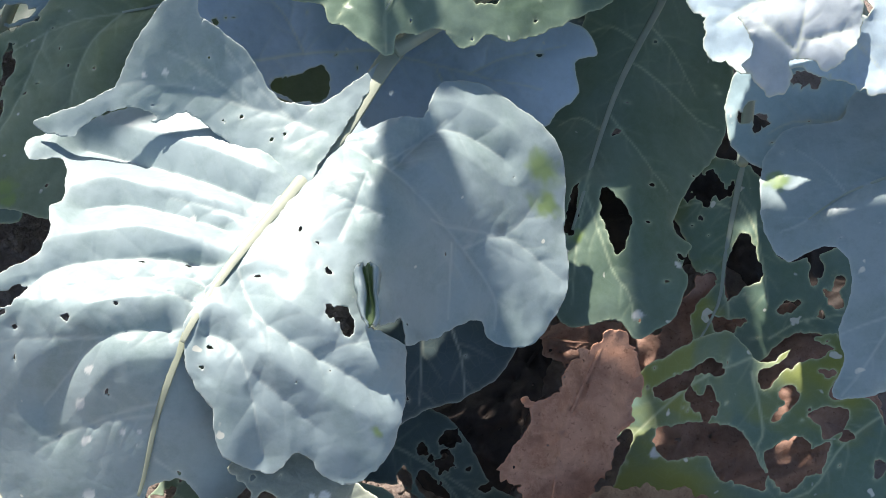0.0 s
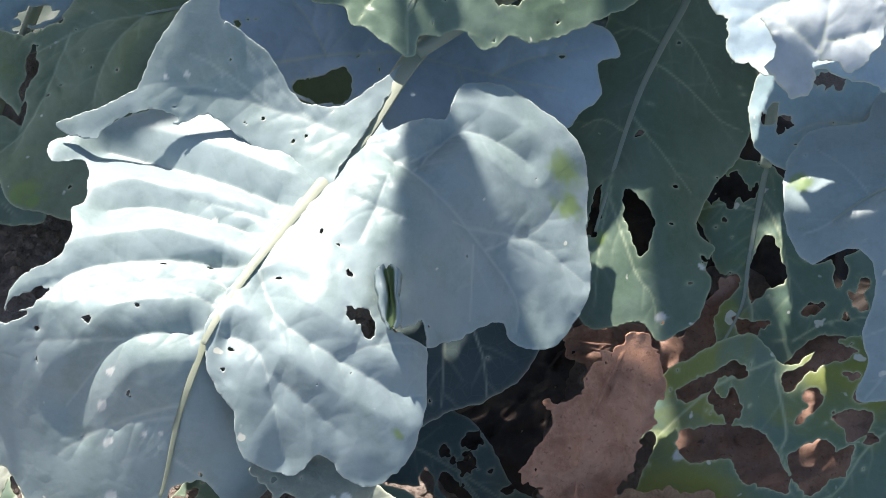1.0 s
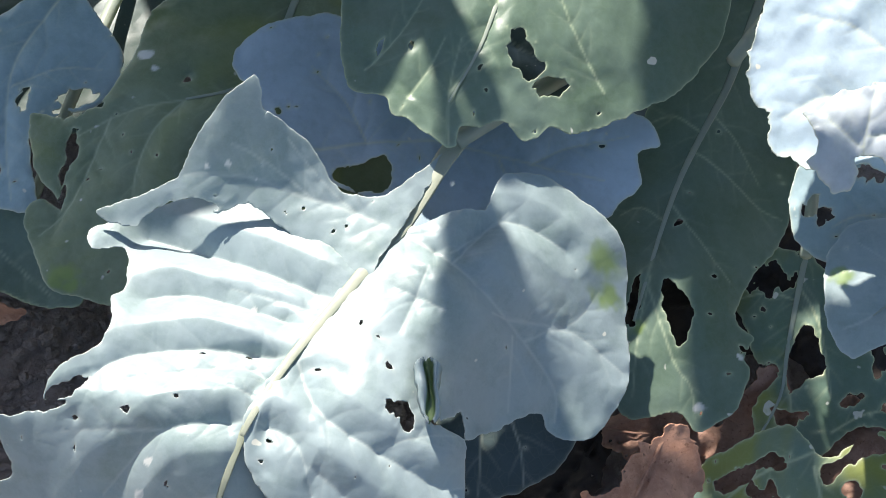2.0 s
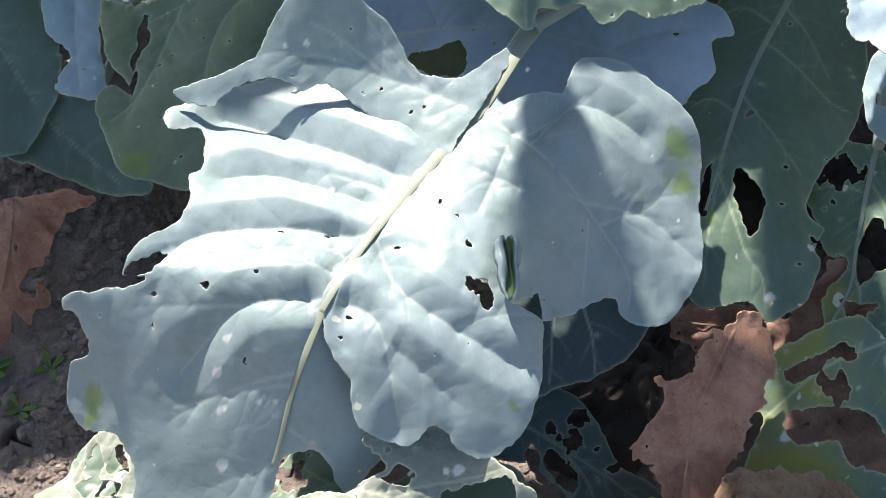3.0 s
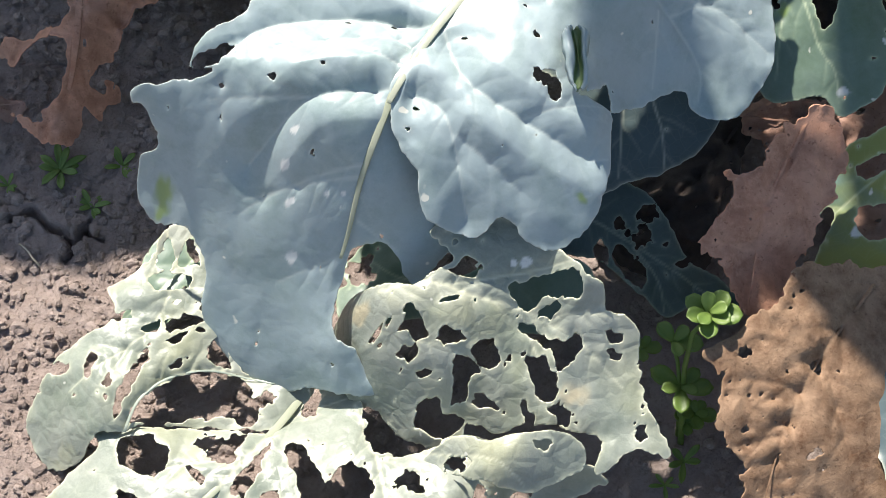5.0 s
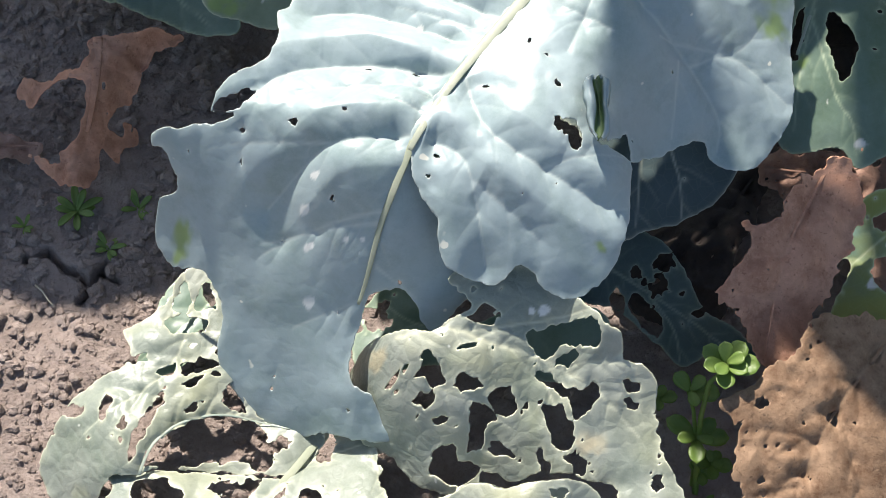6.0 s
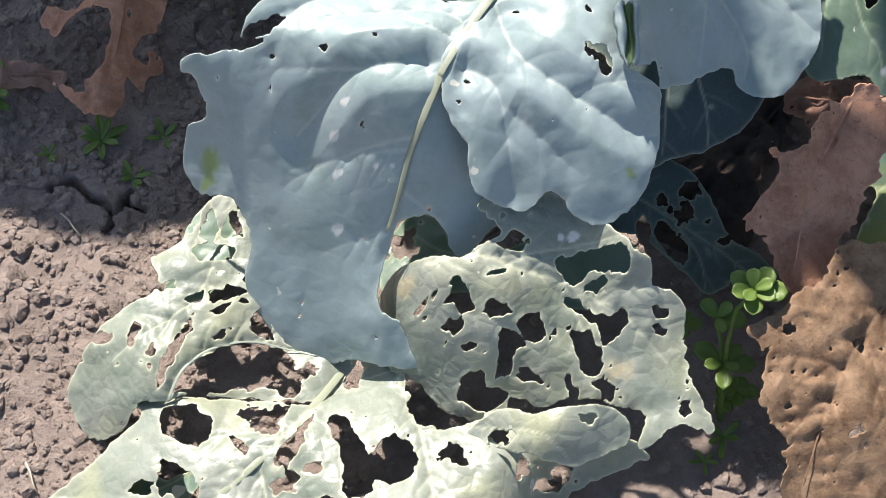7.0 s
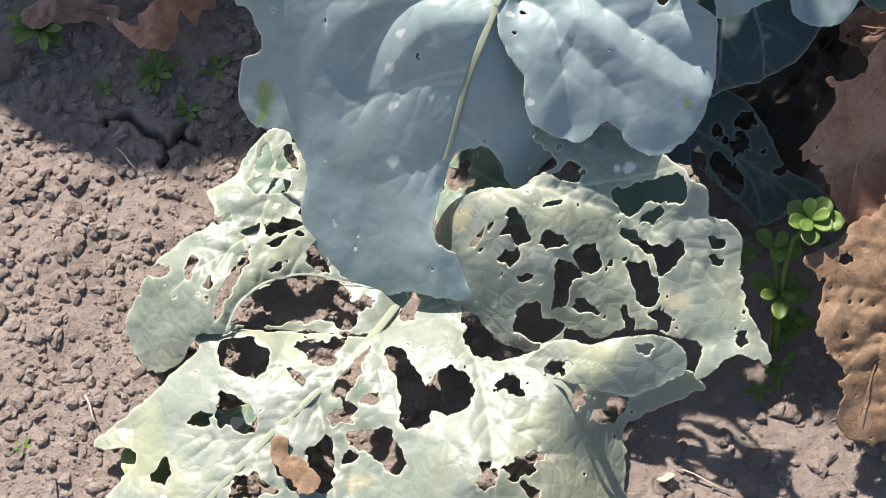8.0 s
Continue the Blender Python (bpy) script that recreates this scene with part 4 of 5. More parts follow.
blade("leaf", CHEWED, big,
    outline=[(-153, -17), (-146, -25), (-133, -46), (-131, -57), (-140, -75), (-121, -94), (-113, -113), (-94, -118), (-68, -121), (-79, -145), (-94, -153), (-112, -154), (-141, -150), (-170, -152), (-188, -157), (-204, -159), (-215, -169), (-232, -173), (-249, -161), (-258, -143), (-250, -128), (-239, -115), (-224, -99), (-199, -86), (-196, -74), (-201, -62), (-185, -53), (-174, -42), (-166, -21)],
    heights=[(-154, -17, 54), (-133, -49, 54), (-114, -113, 38), (-68, -121, 33), (-94, -153, 41), (-156, -150, 41), (-224, -99, 47), (-258, -143, 12), (-232, -172, 8), (-201, -62, 51), (-166, -23, 54), (-145, -117, 58), (-214, -132, 56), (-209, -157, 47)],
    holes=[(-97, -132, 7.4, 5.6, 47), (-232, -113, 8.4, 4.9, -180), (-192, -82, 7.1, 4.4, 176), (-208, -115, 8.0, 3.6, 78), (-170, -90, 5.7, 3.7, -142), (-153, -97, 7.2, 2.3, -139), (-195, -128, 4.8, 3.4, 79), (-153, -114, 5.2, 1.9, -151), (-139, -90, 2.9, 2.1, -178), (-196, -138, 2.2, 1.2, 90), (-171, -102, 1.1, 1.0, 10), (-134, -68, 1.1, 1.0, 10), (-150, -79, 0.7, 0.7, 10)],
    cuts=[[(-182, -151), (-156, -123), (-117, -116), (-104, -133), (-101, -145), (-109, -151), (-126, -144)], [(-173, -56), (-169, -52), (-161, -51), (-148, -53), (-149, -60), (-159, -63), (-169, -64)], [(-191, -140), (-186, -132), (-174, -107), (-172, -110), (-180, -131), (-186, -145), (-191, -151)], [(-136, -103), (-131, -97), (-127, -90), (-124, -97), (-120, -108), (-122, -111), (-129, -111)], [(-157, -44), (-149, -26), (-144, -36), (-143, -44)], [(-170, -46), (-164, -26), (-160, -36), (-160, -48)], [(-160, -89), (-160, -85), (-152, -83), (-150, -80), (-137, -82), (-146, -87), (-158, -92)]],
    veins=[(2.2, 1.0, 6.0, [(-184, -159), (-176, -139), (-159, -123), (-133, -114), (-110, -117), (-91, -121)]), (1.8, 1.0, 8.0, [(-165, -21), (-159, -59), (-175, -96), (-222, -130)]), (1.2, 1.0, 6.0, [(-159, -59), (-133, -62)])],
    rib=(2.0, 1.0, [(-184, -158), (-176, -139), (-159, -123), (-133, -115), (-110, -117), (-91, -121)]),
    label="pale leaf eaten through, with an arched rib", seed=59, cell=1.1, wave=1.8, buckle=4.5, nibbles=14, ragged=1.3, curl=-0.7, twigs=2.0)
blade("leaf", GREEN, big,
    outline=[(-47, -83), (-52, -69), (-51, -60), (-44, -56), (-48, -48), (-42, -37), (-33, -29), (-23, -28), (-11, -37), (-4, -51), (19, -58), (55, -45), (107, -43), (125, -76), (90, -88), (34, -80), (-10, -82), (-33, -86)],
    heights=[(-47, -83, 47), (-52, -65, 47), (-23, -27, 58), (-4, -52, 63), (55, -45, 66), (107, -44, 61), (125, -76, 41), (34, -80, 47), (-22, -60, 55)],
    holes=[(-38, -50, 9.0, 8.4, -5), (-33, -41, 3.7, 5.4, -6), (33, -50, 4.4, 3.3, 1)],
    cuts=[],
    veins=[(1.6, 2.0, 8.0, [(90, -85), (34, -67), (-11, -54), (-30, -40)])],
    rib=None,
    label="small dark green leaf below with an eaten hole", seed=64, wave=1.4, nibbles=3)
blade("leaf", GREEN, big,
    outline=[(-185, -49), (-180, -27), (-167, -14), (-146, -18), (-138, -36), (-139, -52), (-154, -57), (-164, -77), (-191, -88), (-195, -74), (-188, -61)],
    heights=[(-191, -49, 30), (-168, -12, 32), (-136, -36, 30), (-198, -91, 25), (-251, -117, 17), (-173, -54, 34)],
    holes=[(-150, -26, 4.5, 8.2, 3)],
    cuts=[],
    veins=[(1.4, 1.0, 8.0, [(-141, -20), (-173, -58), (-229, -98)])],
    rib=None,
    label="dark green shaded leaf under the chewed one", seed=65, wave=1.4, nibbles=6)
blade("leaf", YELLOWING, big,
    outline=[(-253, -228), (-240, -213), (-226, -200), (-208, -194), (-186, -200), (-164, -192), (-170, -212), (-191, -228), (-209, -246), (-234, -254), (-248, -246)],
    heights=[(-272, -227, 11), (-238, -194, 17), (-186, -198, 19), (-170, -212, 17), (-209, -250, 17), (-264, -257, 11)],
    holes=[(-222, -217, 3.7, 6.0, 0)],
    cuts=[],
    veins=[(1.4, 1.0, 8.0, [(-164, -192), (-210, -217), (-261, -250)])],
    rib=None,
    label="green curled low leaf with bites", seed=66, wave=2.0, nibbles=6)
low = blade("leaf", CHEWED, big,
    outline=[(-77, -119), (-88, -154), (-103, -159), (-126, -155), (-155, -153), (-185, -155), (-207, -154), (-202, -165), (-221, -179), (-232, -193), (-258, -212), (-270, -225), (-240, -231), (-257, -261), (-265, -289), (-212, -317), (-70, -326), (63, -300), (74, -243), (74, -209), (80, -200), (112, -190), (123, -187), (108, -176), (98, -166), (70, -164), (52, -167), (29, -163), (12, -172), (-12, -175), (-25, -162), (-38, -132)],
    heights=[(-73, -119, 26), (-96, -161, 54), (-155, -160, 47), (-211, -157, 38), (-232, -193, 29), (-270, -225, 20), (-257, -261, 29), (-213, -317, 33), (-70, -326, 40), (-123, -197, 63), (-161, -235, 54), (-38, -132, 51), (-12, -177, 67), (33, -165, 70), (98, -166, 80), (123, -187, 47), (78, -200, 14), (63, -300, 20), (-17, -257, 84), (34, -201, 71), (-72, -252, 55)],
    holes=[(-122, -168, 13.8, 9.5, 168), (-165, -257, 15.3, 7.3, 179), (8, -247, 14.9, 6.6, -154), (-103, -187, 18.5, 4.7, 59), (63, -200, 15.0, 5.7, -142), (-139, -249, 12.4, 6.3, 135), (-106, -211, 8.9, 7.2, 87), (-16, -255, 8.3, 6.9, 130), (-66, -134, 13.2, 4.2, 77), (-220, -245, 7.8, 6.5, 89), (-1, -195, 8.5, 5.8, 140), (-30, -142, 8.2, 5.9, 93), (27, -182, 6.8, 4.9, -170), (-198, -214, 8.8, 3.5, 176), (42, -202, 6.5, 4.1, 74), (12, -262, 6.1, 4.1, 130), (-136, -188, 7.3, 2.9, 133), (-102, -238, 5.1, 3.7, -172), (-89, -202, 5.6, 3.3, -151)],
    cuts=[[(-81, -171), (-72, -167), (-54, -198), (-53, -219), (-67, -221), (-71, -213), (-69, -200)], [(-189, -168), (-184, -160), (-166, -159), (-164, -166), (-154, -170), (-162, -187), (-183, -180)], [(-56, -202), (-44, -183), (-38, -180), (-25, -193), (-25, -205), (-36, -214), (-44, -213)], [(-104, -224), (-93, -222), (-76, -223), (-66, -244), (-73, -248), (-88, -236), (-99, -231)], [(-186, -199), (-178, -199), (-163, -210), (-162, -220), (-170, -223), (-179, -218), (-186, -217)], [(-30, -156), (-13, -152), (-10, -165), (-1, -167), (-2, -175), (-19, -174), (-27, -170)], [(-117, -224), (-114, -229), (-112, -257), (-126, -257), (-125, -246), (-129, -235), (-123, -232)]],
    veins=[(3.0, 3.0, 10.0, [(-38, -139), (-23, -177), (-14, -220), (-10, -266)]), (1.4, 2.0, 10.0, [(-19, -178), (19, -171), (63, -178), (74, -188)]), (1.4, 2.0, 8.0, [(-13, -221), (10, -229), (30, -246)]), (1.8, 2.0, 8.0, [(-123, -201), (-115, -233), (-110, -263)]), (1.4, 2.0, 8.0, [(-94, -162), (-76, -142), (-38, -132)]), (1.5, 2.0, 8.0, [(-110, -177), (-146, -181), (-183, -186)]), (1.4, 1.0, 8.0, [(-151, -224), (-180, -228), (-214, -221)])],
    rib=(5.6, 4.0, [(-73, -127), (-94, -162), (-122, -197), (-151, -224), (-189, -263), (-221, -296)]),
    worn=[(27, -168, 7), (-93, -253, 8), (-68, -123, 5)],
    label="pale low leaf with large eaten holes", seed=61, cell=1.1, wave=1.8, buckle=4.5, nibbles=46, ragged=1.3, curl=-0.7, twigs=2.0, rib_material=YELLOW_RIB, proud=0.3)
blade("lobe", CHEWED, low,
    outline=[(12, -176), (28, -170), (49, -179), (66, -175), (95, -174), (106, -183), (103, -193), (89, -199), (73, -207), (50, -204), (19, -189), (6, -183)],
    heights=[(12, -176, 77), (49, -178, 114), (95, -174, 109), (106, -184, 97), (74, -206, 97), (19, -187, 78), (53, -192, 119)],
    holes=[(27, -187, 8.3, 4.4, -10), (79, -181, 5.7, 3.1, -5)],
    cuts=[],
    veins=[(1.2, 2.0, 8.0, [(8, -176), (46, -189), (68, -204)])],
    rib=None,
    label="rounded lobe folded up in the sun", seed=63, cell=1.4, wave=1.2, curl=-4.0)


def ear(name, material, parent, at, along, wide, tall, label, lean=0.3):
    """A small margin rolled up like an ear: an open trough with a thick, uneven rim, one lip folded further in."""
    at, along = Vector(at), Vector(along)
    n = along.normalized()
    side = n.cross(Vector((0, 0, 1))).normalized()
    half = ((0, 0), (0.22, 0.06), (0.40, 0.45), (0.52, 1.15), (0.68, 1.5), (0.86, 1.25), (1.0, 0.0))
    cross = [(-u, h) for u, h in half[:0:-1]] + list(half)
    bm = bmesh.new()
    rows = []
    for i in range(25):
        v = i / 24
        w = wide * max(0.12, 1 - abs(2 * v - 1) ** 5) ** 0.5 * (0.72 + 0.28 * v) * (1 + 0.08 * math.sin(9 * v) + 0.05 * math.sin(23 * v))
        h = tall * min(1.0, 0.25 + v * 1.6, 0.35 + (1 - v) * 5) * (1 + 0.08 * math.sin(14 * v + 1))
        row = []
        for u, q in cross:
            fold = lean * max(0.0, math.sin(math.pi * (v * 1.25 - 0.2))) if -0.75 < u < -0.2 else 0.0
            row.append(bm.verts.new(at + along * (v + 0.03 * math.sin(5 * u)) + side * (u + fold) * w * (1 + 0.10 * math.sin(6 * v + u * 2)) + Vector((0, 0, q * h))))
        rows.append(row)
    for p, q in zip(rows, rows[1:]):
        for k in range(12):
            bm.faces.new((p[k], p[k + 1], q[k + 1], q[k]))
    me = bpy.data.meshes.new(name)
    bm.to_mesh(me)
    bm.free()
    lips = np.tile([0.45 < abs(u) < 0.6 for u, q in cross], 25).astype(np.float32) * 0.7
    green = np.tile([abs(u) < 0.45 for u, q in cross], 25).astype(np.float32) * 1.1
    me.attributes.new("rim", "FLOAT", "POINT").data.foreach_set("value", lips)
    me.attributes.new("bare", "FLOAT", "POINT").data.foreach_set("value", green)
    ob = linked(name, me, material, parent, label)
    ob.modifiers.new("thickness", "SOLIDIFY").thickness = 0.0009


ear("rolled_margin", ROLLED, main, (0.097, 0.002, 0.222), (-0.002, 0.037, 0.006), 0.0085, 0.0062, "rolled-up edge with a green underside")
for end, r in (((0.116, 0.191, 0.226), 0.006), ((0.30, 0.262, 0.21), 0.005), ((0.427, 0.325, 0.345), 0.006), ((0.17, 0.353, 0.302), 0.005), ((0.35, 0.151, 0.145), 0.004), ((0.486, 0.137, 0.20), 0.005), ((0.437, 0.204, 0.195), 0.004)):
    tube("petiole", RIB, big, bend((STEM.x, STEM.y, max(0.06, end[2] - 0.08)), end, 0.015), r * 1.4, r)

# ---- the neighbouring plant ----
near = plant("green cabbage plant with notched drooping leaves", (0, 0, 0))
SIDE = Vector((-0.10, 0.50, 0.0))
tube("stem", STALK, near, [(SIDE.x, SIDE.y, -0.03), (SIDE.x, SIDE.y, 0.15), (SIDE.x, SIDE.y, 0.36)], 0.015, 0.009, "pale stalk")
blade("leaf", OLIVE, near,
    outline=[(-172, 257), (-164, 262), (-143, 255), (-120, 264), (-99, 298), (-82, 339), (0, 364), (63, 337), (102, 298), (97, 222), (47, 173), (-27, 140), (-97, 123), (-131, 130), (-151, 137), (-163, 163), (-171, 190), (-161, 201), (-146, 193), (-150, 203), (-164, 220)],
    heights=[(-172, 257, 140), (-143, 254, 151), (-82, 339, 165), (0, 360, 165), (2, 204, 157), (98, 239, 138), (47, 177, 138), (-34, 143, 143), (-97, 123, 129), (-151, 138, 124), (-169, 188, 129), (-92, 205, 154), (-158, 200, 132)],
    holes=[(-63, 276, 2.3, 2.2, -1), (-140, 231, 4.5, 12.0, -14), (-146, 217, 2.4, 5.4, -10), (-145, 202, 2.0, 7.1, -10), (-81, 219, 1.1, 1.2, -4), (-137, 263, 13.1, 9.5, 3)],
    cuts=[],
    veins=[(2.2, 2.0, 12.0, [(15, 361), (-9, 291), (-29, 269), (-63, 260), (-101, 254), (-140, 239)]),
           (1.6, 2.0, 12.0, [(-63, 260), (-85, 236), (-96, 202), (-93, 175)]),
           (1.5, 2.0, 12.0, [(-29, 269), (-58, 203), (-72, 155)]),
           (1.3, 2.0, 10.0, [(-113, 251), (-138, 197), (-160, 176)])],
    rib=(5.9, 1.7, [(15, 361), (0, 313), (-9, 291), (-29, 269), (-63, 260)]),
    worn=[(-141, 145, 9), (-137, 139, 7), (-147, 139, 5)],
    scars=[(-92, 295, 6.1), (-85, 283, 3.4)],
    label="olive green leaf with a pale notched edge", seed=67, nibbles=12, curl=-2.0)
blade("leaf", BLUE, near,
    outline=[(-213, 315), (-195, 347), (-151, 359), (-118, 325), (-110, 304), (-122, 278), (-151, 268), (-171, 265), (-173, 245), (-167, 211), (-180, 205), (-204, 215), (-193, 235), (-209, 251), (-215, 274), (-208, 292)],
    heights=[(-213, 315, 129), (-159, 360, 149), (-110, 304, 140), (-151, 269, 129), (-172, 245, 124), (-180, 205, 107), (-204, 216, 105), (-215, 274, 121)],
    holes=[(-180, 282, 4.4, 10.2, -4), (-143, 279, 13.9, 8.4, 14), (-206, 221, 3.2, 2.9, -7)],
    cuts=[],
    veins=[(2.0, 2.0, 10.0, [(-151, 359), (-185, 313), (-191, 267), (-185, 213)]),
           (1.3, 2.0, 10.0, [(-188, 292), (-157, 303), (-125, 301)])],
    rib=None,
    label="blue-grey drooping leaf with bites", seed=71, nibbles=6, curl=-2.0)
blade("leaf", GREEN, near,
    outline=[(-247, 342), (-229, 322), (-215, 302), (-217, 279), (-202, 258), (-201, 232), (-203, 216), (-215, 189), (-231, 173), (-278, 177), (-314, 257), (-301, 327)],
    heights=[(-243, 338, 110), (-215, 301, 107), (-202, 237, 99), (-232, 174, 83), (-293, 236, 99)],
    holes=[(-200, 251, 3.1, 8.4, 1)],
    cuts=[],
    veins=[(2.0, 2.0, 10.0, [(-302, 292), (-252, 257), (-218, 209)])],
    rib=None,
    label="grey-green broad leaf", seed=73, cell=2.4)
blade("leaf", GREEN, near,
    outline=[(-259, 193), (-219, 213), (-175, 217), (-143, 192), (-134, 151), (-154, 149), (-174, 154), (-211, 170), (-243, 182)],
    heights=[(-259, 193, 72), (-176, 218, 94), (-134, 151, 77), (-195, 163, 66)],
    holes=[],
    cuts=[],
    veins=[(1.6, 1.0, 8.0, [(-219, 209), (-187, 182), (-154, 154)])],
    rib=None,
    label="dark low leaf in shade", seed=79, cell=2.2)
for end, r in (((0.016, 0.36, 0.16), 0.005), ((-0.151, 0.357, 0.145), 0.004), ((-0.27, 0.31, 0.12), 0.004), ((-0.175, 0.216, 0.09), 0.004)):
    tube("petiole", RIB, near, bend((SIDE.x, SIDE.y, max(0.06, end[2] - 0.04)), end, 0.015), r * 1.4, r)


# Added leaf: covers bright ground so the gaps above it read as shade.
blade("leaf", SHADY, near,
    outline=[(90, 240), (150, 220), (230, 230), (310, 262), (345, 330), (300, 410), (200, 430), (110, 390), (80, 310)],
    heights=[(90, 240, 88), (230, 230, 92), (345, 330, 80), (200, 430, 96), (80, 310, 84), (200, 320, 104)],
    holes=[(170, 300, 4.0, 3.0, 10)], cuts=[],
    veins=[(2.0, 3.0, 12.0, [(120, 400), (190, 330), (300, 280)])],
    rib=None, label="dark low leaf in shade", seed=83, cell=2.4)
# Second added leaf, darkening the bright ground at the upper left.
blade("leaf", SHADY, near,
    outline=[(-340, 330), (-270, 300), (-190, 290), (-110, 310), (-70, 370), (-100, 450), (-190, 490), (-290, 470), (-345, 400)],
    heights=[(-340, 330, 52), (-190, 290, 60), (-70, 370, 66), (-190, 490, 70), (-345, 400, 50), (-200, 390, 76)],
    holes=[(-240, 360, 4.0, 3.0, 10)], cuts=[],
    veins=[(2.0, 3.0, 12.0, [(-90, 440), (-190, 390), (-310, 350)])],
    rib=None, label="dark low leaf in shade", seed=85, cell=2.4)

# ---- the taller row behind them, unseen, added to shade the bed ----
def tall_plant(at, turn, reach, height, seed, broad, fan):
    """A big cabbage out of view, added to cast shade, with broad leaves that arch out of its stalk and droop at their
    tips; the leaves away from the bed are lower and smaller.
    """
    rng = random.Random(seed)
    ob = plant("tall leafy cabbage plant of an unseen row, added for shade", (0, 0, 0))
    x0, y0 = at
    tube("stem", STALK, ob, [(x0, y0, -0.03), (x0 + 0.01, y0, height * 0.4), (x0 - 0.01, y0, height * 0.75), (x0, y0, height)], 0.02, 0.012, "thick pale stalk")
    for k, off in enumerate(fan + (130, 180, 230)):
        small = 0.55 if k >= len(fan) else 1.0
        a = radians(turn + off + rng.uniform(-6, 6))
        far = reach * small * rng.uniform(0.95, 1.05)
        wide = far * broad * rng.uniform(0.94, 1.06)
        up = height * (0.6 + 0.4 * small) * rng.uniform(0.92, 1.05) * 1000

        def at_leaf(u, v):
            return (1000 * (x0 + math.cos(a) * far * u - math.sin(a) * wide * v), 1000 * (y0 + math.sin(a) * far * u + math.cos(a) * wide * v))

        ring = [(0.16, 0.12), (0.30, 0.52), (0.48, 0.86), (0.66, 1.0), (0.84, 0.82), (0.95, 0.5), (1.0, 0.12), (0.99, -0.2), (0.93, -0.55), (0.82, -0.85), (0.64, -0.98), (0.46, -0.84), (0.30, -0.5), (0.16, -0.12)]
        outline = [at_leaf(u + rng.uniform(-0.03, 0.03), v * rng.uniform(0.9, 1.06)) for u, v in ring]
        heights = [(*at_leaf(u, v), up + z) for u, v, z in ((0.16, 0, -50), (0.5, 0, 12), (0.75, 0, 14), (1.0, 0, -26), (0.6, 0.95, 8), (0.6, -0.95, 4))]
        veins = [(2.5, 3.0, 14.0, [at_leaf(u, 0), at_leaf(u + 0.12, v * 0.45), at_leaf(u + 0.2, v * 0.8)]) for u in (0.3, 0.5, 0.68) for v in (1, -1)]
        blade("leaf", GREEN, ob, outline, heights, [(*at_leaf(rng.uniform(0.4, 0.8), rng.uniform(-0.5, 0.5)), rng.uniform(2, 5), rng.uniform(2, 5), 20)], [], veins,
            (9.0, 2.0, [at_leaf(u, 0) for u in (0.16, 0.4, 0.65, 0.92)]), "broad grey-green leaf", cell=4.0, ragged=1.5, twigs=0, seed=seed + k)
        tip = at_leaf(0.18, 0)
        tube("petiole", RIB, ob, bend((x0, y0, up / 1000 - 0.11), (tip[0] / 1000, tip[1] / 1000, up / 1000 - 0.048), 0.006), 0.007, 0.005)


FAN = (-66, -33, 0, 33, 66)
# Spots and leaf widths chosen by where the shadows must fall.
for spot, turn, reach, height, seed, broad, fan in (
        ((-0.375, 0.555), -90, 0.25, 0.45, 221, 0.50, FAN), ((-0.10, 0.60), -90, 0.25, 0.47, 241, 0.50, FAN), ((0.175, 0.665), -90, 0.25, 0.46, 261, 0.43, FAN),
        ((0.12, 0.67), -90, 0.27, 0.63, 281, 0.17, (0, 60)), ((-0.010, 0.50), -90, 0.235, 0.63, 321, 0.17, (0,)), ((0.43, 0.385), -175, 0.40, 0.63, 301, 0.17, (0, 80))):
    tall_plant(spot, turn, reach, height, seed, broad, fan)


# ---- dried leaves, and two dark sheets for deep shade ----
def dried(material, label, crumple=5.0, curl=-7.0, ragged=1.8, wave=2.5, **spec):
    ob = new("dried_leaf")
    tagged(ob, label, "dried leaf", "dried leaves")
    blade("leaf", material, ob, thick=0.8, twigs=1.6, ragged=ragged, crumple=crumple, wave=wave, curl=curl, rib_material=material, **spec)


dried(RUSSET, "russet dried leaf with small holes under the plant",
    outline=[(219, 70), (230, 75), (258, 74), (286, 75), (314, 86), (330, 101), (344, 104), (356, 81), (369, 56), (327, 39), (287, 31), (271, 34), (259, 50), (248, 48), (241, 44), (224, 56)],
    heights=[(219, 70, 48), (258, 74, 64), (314, 86, 71), (344, 104, 71), (369, 56, 30), (287, 34, 37), (241, 45, 42), (274, 55, 56)],
    holes=[(274, 51, 3.8, 2.4, 0), (262, 51, 4.5, 1.9, -20), (244, 51, 2.2, 1.6, -7), (226, 60, 1.5, 1.0, -8), (247, 71, 1.8, 1.3, -8), (299, 69, 3.1, 1.9, 3), (232, 58, 1.1, 1.0, -8)],
    cuts=[],
    veins=[(1.5, 2.0, 6.0, [(225, 65), (266, 63), (330, 85)]), (1.2, 2.0, 6.0, [(258, 73), (270, 49), (279, 34)])],
    rib=(1.7, 0.7, [(223, 65), (266, 63), (330, 85)]), seed=91, nibbles=16)
